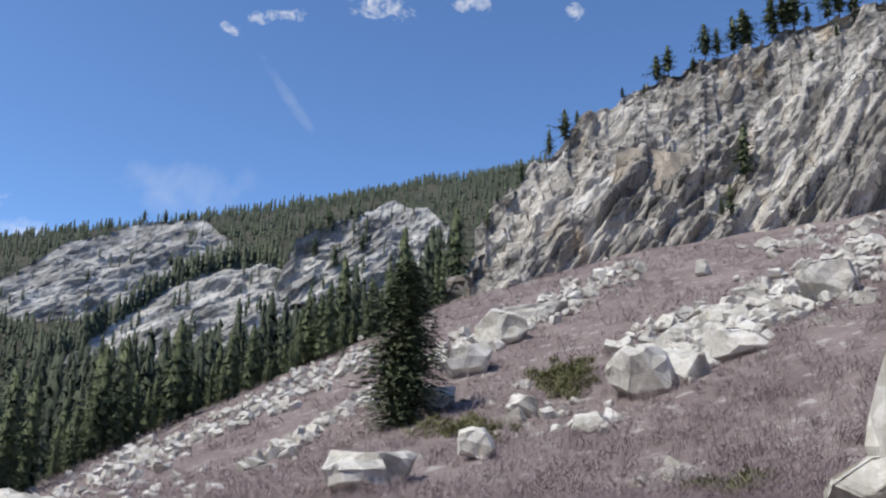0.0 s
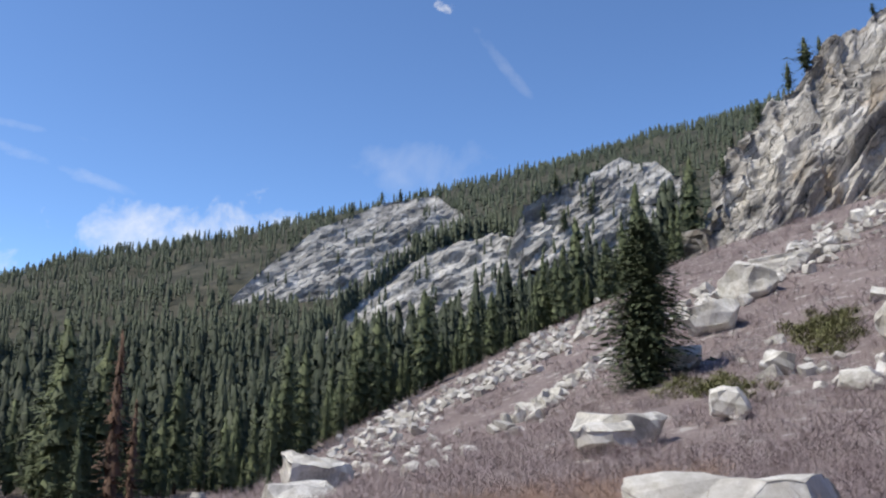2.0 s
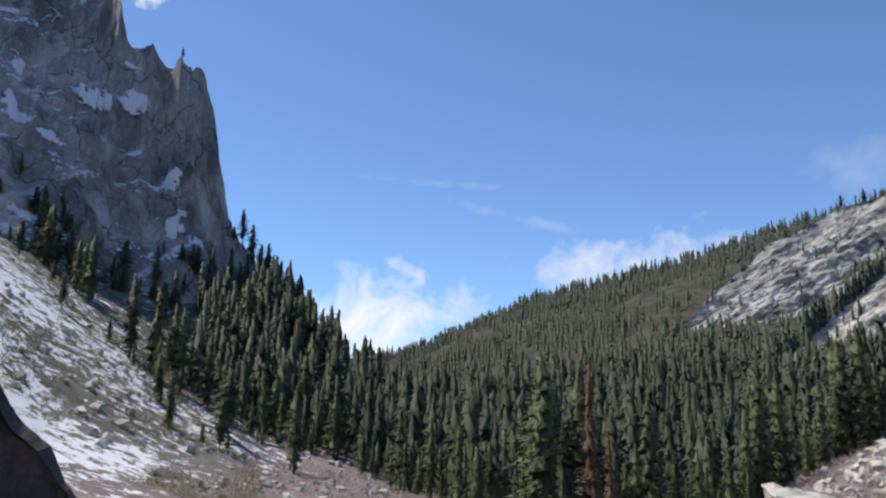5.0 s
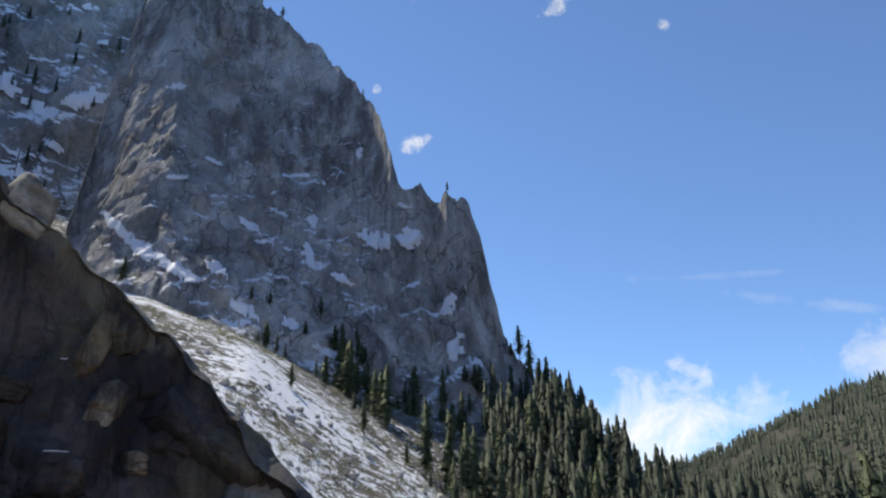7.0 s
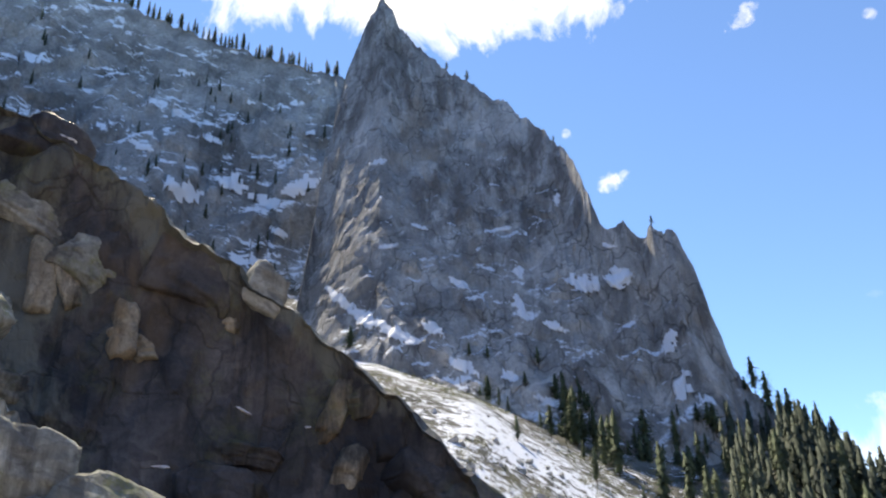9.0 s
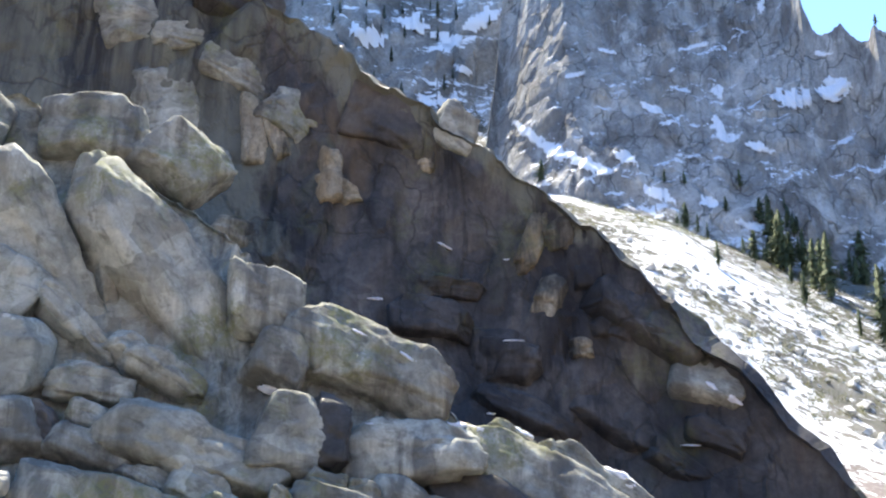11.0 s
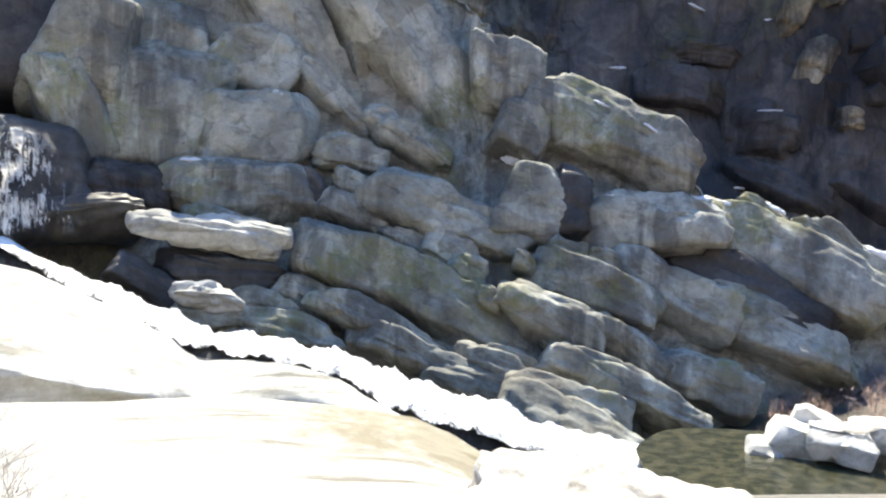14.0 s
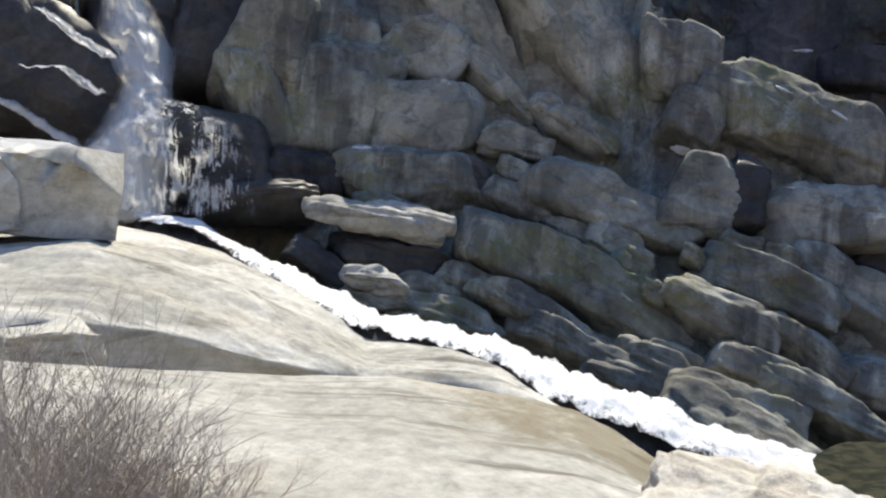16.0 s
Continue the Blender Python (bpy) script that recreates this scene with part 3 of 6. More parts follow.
def rock_mesh(name, mat, size, seed, cuts=7, square=9.0, rough=0.06, n=16, smooth=True):
    """A rounded rock: a box with softened edges, shaved by flat breaks and roughened."""
    bm = bmesh.new()
    bmesh.ops.create_cube(bm, size=2)
    bmesh.ops.subdivide_edges(bm, edges=bm.edges[:], cuts=n, use_grid_fill=True)
    rnd = random.Random(seed)
    planes = []
    for k in range(cuts):
        d = Vector((rnd.gauss(0, 1), rnd.gauss(0, 1), rnd.gauss(0, 1))).normalized()
        planes.append((d, rnd.uniform(0.7, 1.0) * (abs(d.x) + abs(d.y) + abs(d.z)) ** 0.55))
    sx, sy, sz = size
    small = min(size)
    off = Vector((seed * 3.7, seed * 1.9, seed * 7.3))
    for v in bm.verts:
        p = v.co
        k = (abs(p.x) ** square + abs(p.y) ** square + abs(p.z) ** square) ** (1 / square)
        p = p / k
        for d, h in planes:
            over = p.dot(d) - h
            if over > 0:
                p = p - d * over * 0.97
        q = Vector((p.x * sx, p.y * sy, p.z * sz)) * 0.5
        t = q / small
        w = noise.fractal(t * 1.1 + off, 0.9, 2.0, 3) * 1.3 + noise.fractal(t * 5 + off, 0.8, 2.1, 3) * 0.35
        dist, _ = noise.voronoi(t * (2.6 if not smooth else 1.1) + off)
        w += noise.cell(_[0] * 9.7) * 0.9 - 0.4 if not smooth else min(0, (dist[1] - dist[0]) * 5 - 0.5) * 0.6
        v.co = q + q.normalized() * w * rough * small
    me = bpy.data.meshes.new(name)
    bm.to_mesh(me)
    bm.free()
    me.polygons.foreach_set("use_smooth", np.full(len(me.polygons), smooth))
    me.materials.append(mat)
    return me


def joint_mesh(name, mat, size, seed, cuts=9, worn=0.09, rough=0.05, most=2200, smooth=True, bite=(0.66, 0.92)):
    """A block of jointed bedrock: flat breaks, worn edges, a rough skin."""
    rnd = random.Random(seed)
    small = min(size)
    bm = bmesh.new()
    bmesh.ops.create_cube(bm, size=1)
    bmesh.ops.scale(bm, vec=size, verts=bm.verts)
    for k in range(cuts):
        d = Vector((rnd.gauss(0, 0.8), rnd.gauss(-0.2, 0.7), rnd.gauss(0, 0.8))).normalized()
        far = sum(abs(d[i]) * size[i] for i in range(3)) / 2
        out = bmesh.ops.bisect_plane(bm, geom=bm.verts[:] + bm.edges[:] + bm.faces[:], plane_co=d * far * rnd.uniform(*bite), plane_no=d, clear_outer=True)
        rim = [e for e in out["geom_cut"] if isinstance(e, bmesh.types.BMEdge)]
        bmesh.ops.holes_fill(bm, edges=rim)
    if worn:
        bmesh.ops.bevel(bm, geom=bm.edges[:], offset=worn * small, segments=2 if most > 900 else 1, profile=0.6, affect="EDGES", clamp_overlap=True)
    bmesh.ops.triangulate(bm, faces=bm.faces[:])
    for k in range(4):
        long = [e for e in bm.edges if e.calc_length() > max(small * 0.16, max(size) * 0.055)]
        if not long or len(bm.faces) > most * 0.4:
            break
        bmesh.ops.subdivide_edges(bm, edges=long, cuts=1)
        bmesh.ops.triangulate(bm, faces=bm.faces[:])
    bm.normal_update()
    off = Vector((seed * 3.7, seed * 1.9, seed * 7.3))
    moves = []
    for v in bm.verts:
        p = v.co / small
        w = noise.fractal(p * 0.9 + off, 0.9, 2.0, 3) * 1.2 + noise.fractal(p * 4.5 + off, 0.8, 2.1, 3) * 0.45
        d, c = noise.voronoi(Vector((p.x * 0.55, p.y, p.z * 1.3)) * 1.5 + off)
        w += min(0.0, (d[1] - d[0]) * 7 - 0.7) * 0.9 + noise.cell(c[0] * 9.1) * 0.7
        moves.append(v.normal * w * rough * small)
    for v, m in zip(bm.verts, moves):
        v.co += m
    me = bpy.data.meshes.new(name)
    bm.to_mesh(me)
    bm.free()
    me.polygons.foreach_set("use_smooth", np.full(len(me.polygons), smooth))
    me.materials.append(mat)
    return me


def block(name, mat, az, el, r, length, thick, deep, tilt, label=""):
    """One rock of the jointed slopes: its middle by bearing, degrees above eye level and distance; its length dips by tilt degrees to the right."""
    made_rocks[0] += 1
    if name == "snow_patch":
        me = rock_mesh(name, mat, (length, deep, thick), made_rocks[0], 6, 2.4, 0.35, 8)
    else:
        me = joint_mesh(name, mat, (length * 1.08, deep * 1.2, thick * 1.06), made_rocks[0], 15, 0.1, 0.06)
    p = spot(az, r, rise(r, el))
    ob = new(name, me)
    ob.matrix_world = Matrix.Translation(p) @ pose(0, 0, 0, 0, 0, az) @ pose(0, 0, 0, 0, tilt, 0)
    words = ROCK_WORDS[name]
    return tagged(ob, label or words[0], words[1], "rocks of the jointed slope" if name != "snow_patch" else "snow patches on the ledges")


def slab(name, mat, az, el, r, long, thick, deep, tilt, lean=28, taper=1.0, square=5.0):
    """One rounded slab of the jointed slope: it dips by tilt degrees to the right and leans back; taper is the thickness of its right end."""
    made_rocks[0] += 1
    seed = made_rocks[0]
    rnd = random.Random(seed)
    nx = int(min(44, max(14, long / 0.2)))
    nz, ny = 18, 8
    bm = bmesh.new()
    half = Vector((long * 0.53, deep / 2, thick * 0.545))
    square *= 1.35
    shear, skew, arch = rnd.uniform(-0.35, 0.35), rnd.uniform(-0.12, 0.12), rnd.uniform(0.0, 0.08)
    cuts = []
    for k in range(7):
        d = Vector((rnd.gauss(0, 0.9), rnd.gauss(-0.5, 0.4), rnd.gauss(0, 0.8))).normalized()
        cuts.append((d, rnd.uniform(0.76, 0.98) * (abs(d.x) + abs(d.y) + abs(d.z)) ** 0.6))
    off = Vector((seed * 3.7, seed * 1.9, seed * 7.3))
    seen = {}

    def vert(a, b, c):
        key = (round(a, 4), round(b, 4), round(c, 4))
        if key in seen:
            return seen[key]
        p = Vector((a, b, c))
        p /= (abs(a) ** square + abs(b) ** square + abs(c) ** square) ** (1 / square)
        for d, h in cuts:
            over = p.dot(d) - h
            if over > 0:
                p -= d * over * 0.95
        t = (p.x + 1) / 2
        q = Vector((p.x * half.x + p.z * half.z * shear, p.y * half.y, p.z * half.z * (1 + (taper - 1) * t) + half.z * (skew * p.x - arch * p.x * p.x * 2)))
        w = noise.fractal(q * 0.45 + off, 0.9, 2.0, 3) * 0.16 + noise.fractal(Vector((q.x * 0.5, q.y, q.z * 1.6)) * 1.5 + off, 0.8, 2.1, 4) * 0.07
        dist, at = noise.voronoi(Vector((q.x * 0.42, q.y * 0.5, q.z * 0.8 + q.x * 0.15)) + off)
        gap = dist[1] - dist[0]
        w += (noise.cell(at[0] * 9.1) - 0.5) * 0.12 - 0.11 * max(0.0, 1 - gap * 9)
        bed = noise.noise(Vector((q.x * 0.12, q.y * 0.3, q.z * 2.6)) + off)
        w -= 0.09 * max(0.0, 1 - abs(bed) * 9)
        seen[key] = bm.verts.new(q + Vector((p.x * 0.4, p.y, p.z)).normalized() * w)
        return seen[key]

    def side(u, v, place):
        for i in range(u):
            for j in range(v):
                a0, a1, b0, b1 = (i / u * 2 - 1, (i + 1) / u * 2 - 1, j / v * 2 - 1, (j + 1) / v * 2 - 1)
                bm.faces.new([vert(*place(a, b)) for a, b in ((a0, b0), (a1, b0), (a1, b1), (a0, b1))])

    side(nx, nz, lambda a, b: (a, -1, b))
    side(nx, ny, lambda a, b: (a, b, 1))
    side(nx, ny, lambda a, b: (a, -b, -1))
    side(ny, nz, lambda a, b: (1, a, b))
    side(ny, nz, lambda a, b: (-1, -a, b))
    side(nx, nz, lambda a, b: (-a, 1, b))
    me = bpy.data.meshes.new(name)
    bm.to_mesh(me)
    bm.free()
    me.polygons.foreach_set("use_smooth", np.full(len(me.polygons), True))
    me.materials.append(mat)
    ob = new(name, me)
    ob.matrix_world = Matrix.Translation(spot(az, r, rise(r, el))) @ pose(0, 0, 0, 0, 0, az) @ pose(0, 0, 0, 0, tilt, 0) @ pose(0, 0, 0, -lean)
    words = ROCK_WORDS[name]
    label = {"black_wet_and_shade_granite": "dark granite slab in a jointed slope, black for wet rock and undercut shade", "sunlit_pale_granite": "pale sunlit granite shelf above the creek"}.get(mat.name, words[0])
    return tagged(ob, label, words[1], "rocks of the jointed slope")


# tilted slabs along the creek
slab("rock_slab", ROCK_BLOCK, 122.4, -7.2, 34.4, 11.5, 3.1, 3.2, 27, 28, 0.8, 5)
slab("rock_slab", ROCK_BLOCK, 120.4, -1.7, 36.9, 8.2, 2.9, 3.0, 24, 28, 0.85, 5)
slab("rock_slab", ROCK_BLOCK, 135.3, 0.0, 37.7, 6.3, 2.8, 3.2, 1, 15, 0.9, 8)
slab("rock_slab", ROCK_BLOCK, 136.0, -2.8, 36.0, 3.9, 1.6, 2.6, 12, 25, 0.8, 5)
slab("rock_slab", ROCK_BLOCK, 127.0, -1.7, 37.1, 3.9, 1.4, 2.6, 25, 28, 1, 5)
slab("rock_slab", ROCK_BLOCK, 123.8, -3.5, 36.3, 2.8, 1.2, 2.6, 29, 28, 1, 5)
slab("rock_slab", ROCK_BLOCK, 120.3, -4.7, 35.8, 3.3, 1.7, 2.6, 29, 28, 1, 5)
slab("rock_slab", ROCK_BLOCK, 119.5, -5.5, 35.3, 1.7, 1.2, 2.6, 33, 28, 1, 5)
slab("rock_slab", ROCK_BLOCK, 113.4, -8.3, 33.6, 4.7, 2.1, 2.6, 20, 24, 0.95, 8)
slab("rock_slab", ROCK_BLOCK, 110.4, -6.2, 35.4, 5.7, 2.1, 2.6, 19, 26, 1.05, 8)
slab("rock_slab", ROCK_BLOCK, 107.8, -10.1, 34.1, 3.5, 1.8, 2.6, 35, 26, 0.9, 7)
slab("rock_slab", ROCK_BLOCK, 105.2, -6.4, 37.0, 5.9, 2.2, 2.6, 24, 28, 1.1, 5)
slab("rock_slab", ROCK_BLOCK, 99.0, -8.6, 38.0, 8.2, 2.7, 3.0, 20, 35, 0.7, 5)
slab("rock_slab", ROCK_BLOCK, 106.5, -1.6, 38.5, 6.4, 3.3, 3.2, -3, 20, 0.75, 5)
slab("rock_slab", ROCK_BLOCK, 97.9, -3.8, 40.1, 8.8, 3.1, 3.0, 25, 30, 0.9, 5)
slab("rock_slab", ROCK_WET_SHADE, 100.6, -5.7, 38.8, 8.3, 2.7, 2.6, 24, 30, 0.8, 5)
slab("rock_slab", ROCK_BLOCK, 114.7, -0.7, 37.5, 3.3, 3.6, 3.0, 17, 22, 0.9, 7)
slab("rock_slab", ROCK_WET_SHADE, 112.2, -0.4, 37.7, 2.0, 3.3, 2.6, 17, 22, 0.9, 5)
slab("rock_slab", ROCK_BLOCK, 129.1, -8.1, 33.8, 5.2, 1.7, 2.6, 28, 34, 0.8, 5)
slab("rock_slab", ROCK_BLOCK, 125.4, -9.8, 32.7, 6.3, 1.5, 2.6, 30, 34, 0.7, 5)
slab("rock_slab", ROCK_BLOCK, 123.0, -11.5, 31.8, 5.6, 1.5, 2.6, 27, 36, 0.7, 5)
slab("rock_slab", ROCK_BLOCK, 133.8, -8.2, 33.4, 2.8, 1.6, 2.6, 11, 26, 0.8, 5)
slab("rock_slab", ROCK_BLOCK, 116.6, -11.7, 32.4, 2.7, 1.4, 2.6, 17, 28, 1, 5)
slab("rock_slab", ROCK_BLOCK, 110.8, -12.1, 32.4, 3.6, 1.9, 2.6, 21, 28, 0.9, 5)
slab("rock_slab", ROCK_BLOCK, 102.8, -12.1, 34.8, 4.3, 2.2, 2.6, 20, 28, 0.9, 5)
slab("rock_slab", ROCK_BLOCK, 117.9, -13.5, 31.4, 4.7, 1.5, 2.6, 16, 30, 0.9, 5)
slab("rock_slab", ROCK_BLOCK, 90.3, -6.9, 41.2, 3.2, 2.0, 2.6, 34, 30, 0.8, 5)
slab("rock_slab", ROCK_BLOCK, 99.2, -1.2, 41.3, 3.2, 1.0, 2.6, 34, 30, 1, 5)
slab("rock_slab", ROCK_BLOCK, 95.5, -2.5, 41.8, 3.8, 1.3, 2.6, 32, 34, 0.8, 5)
slab("rock_slab", ROCK_BLOCK, 91.8, -4.8, 41.8, 5.1, 1.2, 2.6, 33, 34, 0.8, 5)
slab("rock_slab", ROCK_BLOCK, 118.0, -7.3, 34.1, 1.3, 1.0, 2.6, 26, 20, 1, 5)
slab("rock_slab", ROCK_BLOCK, 115.4, -4.7, 35.4, 1.0, 0.8, 2.6, 24, 20, 1, 5)
slab("rock_slab", ROCK_BLOCK, 109.8, -4.4, 36.3, 1.6, 1.2, 2.6, 20, 20, 1, 5)
slab("rock_slab", ROCK_BLOCK, 112.3, -3.7, 36.2, 2.1, 1.0, 2.6, 15, 24, 1, 5)
slab("rock_slab", ROCK_BLOCK, 123.4, -4.7, 35.5, 1.2, 0.6, 2.6, 24, 24, 1, 5)
slab("rock_slab", ROCK_BLOCK, 112.1, -14.7, 31.0, 4.9, 2.2, 3.0, 14, 40, 0.9, 5)
slab("rock_slab", ROCK_BLOCK, 112.0, -16.6, 29.8, 5.7, 2.4, 3.0, 20, 48, 0.9, 5)
slab("rock_slab", ROCK_BLOCK, 117.7, -12.0, 32.0, 3.2, 1.5, 2.6, 14, 34, 0.8, 5)
slab("rock_slab", ROCK_BLOCK, 107.3, -13.4, 32.5, 5.7, 1.5, 2.6, 21, 34, 0.8, 5)
# low shelves that reach out into the sun; the black slab paints the shade under them
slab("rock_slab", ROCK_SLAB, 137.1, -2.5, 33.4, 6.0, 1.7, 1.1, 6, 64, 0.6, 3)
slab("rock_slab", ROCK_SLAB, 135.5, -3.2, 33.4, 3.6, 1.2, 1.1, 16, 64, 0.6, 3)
slab("rock_slab", ROCK_WET_SHADE, 136.4, -5.4, 33.9, 5.3, 1.5, 2.0, 8, 10, 0.9, 5)
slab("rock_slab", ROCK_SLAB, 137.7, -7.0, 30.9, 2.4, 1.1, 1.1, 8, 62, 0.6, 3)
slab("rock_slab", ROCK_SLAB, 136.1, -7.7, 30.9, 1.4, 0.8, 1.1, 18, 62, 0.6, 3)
slab("rock_slab", ROCK_BLOCK, 137.3, -8.3, 31.7, 2.5, 1.2, 2.0, 3, 10, 0.9, 5)
slab("rock_slab", ROCK_BLOCK, 132.1, -9.8, 31.8, 4.6, 1.7, 2.0, 13, 30, 0.8, 5)
slab("rock_slab", ROCK_WET_SHADE, 145.3, -1.8, 35.0, 4.7, 1.1, 2.4, -6, 40, 0.9, 5)
slab("rock_slab", ROCK_WET_SHADE, 141.4, -6.2, 33.2, 2.9, 1.6, 2.0, 33, 20, 0.9, 5)
# leaning columns and blocks above them
slab("rock_column", ROCK_BLOCK, 123.3, 9.4, 42.5, 13.7, 3.6, 4.0, 53, 22, 1.1, 5)
slab("rock_column", ROCK_BLOCK, 131.5, 10.4, 43.2, 11.1, 3.6, 4.0, 61, 22, 0.9, 5)
slab("rock_column", ROCK_BLOCK, 128.1, 11.6, 43.6, 9.7, 1.6, 3.0, 80, 22, 0.9, 5)
slab("rock_column", ROCK_BLOCK, 133.9, 8.5, 41.7, 4.8, 3.3, 3.4, 14, 15, 0.9, 6)
slab("rock_column", ROCK_BLOCK, 134.1, 3.8, 39.5, 5.5, 4.1, 3.6, 0, 15, 0.9, 6)
slab("rock_column", ROCK_BLOCK, 140.6, 5.5, 40.6, 5.5, 6.1, 4.0, 3, 12, 0.95, 7)
slab("rock_column", ROCK_BLOCK, 140.6, 13.0, 44.2, 7.9, 6.7, 4.0, 7, 20, 0.9, 6)
slab("rock_column", ROCK_BLOCK, 139.8, 18.0, 46.5, 8.5, 5.6, 4.0, -1, 22, 0.9, 6)
slab("rock_column", ROCK_BLOCK, 116.9, 8.2, 41.7, 4.0, 3.9, 3.4, 20, 18, 0.9, 5)
slab("rock_column", ROCK_BLOCK, 109.7, 4.4, 40.7, 8.8, 3.9, 3.6, 21, 24, 0.75, 6)
slab("rock_column", ROCK_BLOCK, 115.6, 4.4, 40.1, 3.0, 2.6, 3.0, 34, 20, 0.9, 5)
slab("rock_column", ROCK_BLOCK, 123.2, 3.5, 39.3, 3.9, 1.6, 2.6, 34, 24, 0.8, 5)
slab("rock_column", ROCK_BLOCK, 125.7, 5.0, 40.1, 2.0, 1.4, 2.6, 34, 24, 0.8, 5)
slab("rock_column", ROCK_BLOCK, 123.1, 18.0, 46.4, 4.6, 4.1, 3.4, 31, 18, 0.9, 5)
slab("rock_column", ROCK_BLOCK, 128.9, 19.2, 47.0, 5.4, 4.1, 3.4, 1, 20, 0.9, 5)
slab("rock_column", ROCK_BLOCK, 127.7, 2.7, 39.0, 3.6, 1.7, 2.6, 8, 15, 0.9, 5)
slab("rock_column", ROCK_BLOCK, 127.6, 0.6, 38.2, 1.9, 1.1, 2.6, 22, 15, 0.9, 5)
slab("rock_column", ROCK_BLOCK, 129.0, 6.5, 41.0, 4.7, 1.5, 2.6, 44, 18, 0.8, 5)
slab("rock_column", ROCK_WALL, 130.2, -0.1, 37.7, 2.4, 1.6, 2.6, 48, 15, 0.9, 5)
slab("rock_column", ROCK_BLOCK, 142.0, 8.8, 42.3, 6.9, 4.0, 4.0, -3, 15, 0.95, 7)
slab("rock_column", ROCK_BLOCK, 142.8, 4.7, 40.3, 4.2, 2.9, 3.6, 2, 10, 0.95, 8)
slab("rock_column", ROCK_BLOCK, 145.5, 3.9, 39.7, 6.4, 2.5, 3.6, 68, 8, 0.95, 5)
slab("rock_column", ROCK_WALL, 142.5, 0.4, 38.0, 3.7, 2.1, 3.0, 12, 8, 0.95, 5)
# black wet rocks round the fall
slab("wet_rock", ROCK_WET_SHADE, 158.5, 5.0, 41.3, 6.82, 5.97, 7.8, 15, 12, 0.9, 4)
slab("wet_rock", ROCK_WET_SHADE, 149.4, 0.5, 39.3, 6.21, 4.86, 6.3, 0, 12, 0.9, 4)
slab("wet_rock", ROCK_WET_SHADE, 148.2, 8.4, 44.3, 4.89, 7.03, 9.1, 0, 12, 0.9, 4)
slab("wet_rock", ROCK_WET_SHADE, 161.0, 8.2, 43.8, 5.14, 6.34, 8.2, 10, 12, 0.9, 4)
slab("wet_rock", ROCK_WET_SHADE, 153.4, 7.2, 45.8, 4.75, 8.23, 10.7, 0, 12, 0.9, 4)
slab("wet_rock", ROCK_WET_SHADE, 159.8, -1.1, 40.3, 5.54, 3.33, 4.3, 20, 12, 0.9, 4)
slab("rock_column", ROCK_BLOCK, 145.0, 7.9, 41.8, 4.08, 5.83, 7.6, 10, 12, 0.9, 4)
slab("wet_rock", ROCK_WET_SHADE, 146.0, -2.3, 37.3, 5.45, 1.04, 1.3, 8, 12, 0.9, 4)


block("boulder", ROCK_SLAB, 158.9, -1.2, 27.0, 3.9, 2.5, 3.2, 6, "square granite block with a sunlit top above the slab")
block("boulder", ROCK_SLAB, 163.0, -1.6, 26.4, 2.2, 2.2, 2.4, -8, "square granite block with a sunlit top above the slab")
block("boulder", ROCK_SLAB, 158.6, -11.4, 17.4, 1.9, 0.9, 1.2, -6, "low broken rock in the gully between the slabs")
block("pool_rock", ROCK_SLAB, 96.8, -14.9, 22.8, 1.5, 0.8, 1.3, 10)
block("pool_rock", ROCK_SLAB, 94.2, -14.7, 22.4, 1.5, 0.7, 1.2, 4)
block("pool_rock", ROCK_SLAB, 95.6, -13.9, 23.8, 1.3, 0.7, 1.1, 24)
block("pool_rock", ROCK_SLAB, 98.8, -15.8, 22.4, 0.9, 0.5, 0.9, 6)
block("pool_rock", ROCK_SLAB, 92.4, -14.0, 23.2, 1.1, 0.6, 1.0, -8)


def wall_far(az, el):
    """How far off the dark wall stands at that bearing and height."""
    a, up, pts = PERCHES["dark_rock_wall6"]
    row = pts[int(np.abs(a - az).argmin()), :up]
    out = np.hypot(row[:, 0], row[:, 1])
    return float(out[int(np.abs(np.degrees(np.arctan2(row[:, 2] - EYE, out)) - el).argmin())])


def flake(az, el, wide, tall, deep, tilt, mat, label, proud=0.38, lean=12):
    """A plate of rock that stands a little proud of the dark wall."""
    ob = slab("rock_flake", mat, az, el, wall_far(az, el) + deep / 2 - proud, wide, tall, deep, tilt, lean, 0.85, 6)
    return tagged(ob, label, "rock", "flakes on the dark wall")


TAN_WORDS, PALE_WORDS, DARK_WORDS = "tan streaked granite flake on the dark wall", "pale grey-green granite flake on the dark wall", "dark wet granite ledge on the wall"
flake(112.6, 17.5, 2.1, 4.5, 2.4, 4, ROCK_TAN, TAN_WORDS)
flake(111.2, 16.4, 1.5, 2.0, 2.4, -4, ROCK_TAN, TAN_WORDS)
flake(118.2, 20.3, 2.1, 5.6, 2.4, 8, ROCK_TAN, TAN_WORDS)
flake(116.6, 20.3, 1.7, 4.4, 2.4, 0, ROCK_TAN, TAN_WORDS)
flake(105.6, 18.5, 1.5, 1.8, 2.4, 6, ROCK_TAN, TAN_WORDS)
flake(97.7, 12.8, 1.8, 5.3, 2.4, 4, ROCK_TAN, TAN_WORDS)
flake(95.8, 13.2, 2.2, 3.0, 2.4, -6, ROCK_TAN, TAN_WORDS)
flake(96.7, 9.0, 2.1, 3.4, 2.4, 6, ROCK_TAN, TAN_WORDS)
flake(94.6, 5.3, 1.7, 1.5, 2.4, 0, ROCK_TAN, TAN_WORDS)
flake(121.0, 17.5, 3.0, 3.6, 2.4, -14, ROCK_BLOCK, PALE_WORDS)
flake(124.3, 21.6, 4.9, 5.9, 2.4, -12, ROCK_BLOCK, PALE_WORDS)
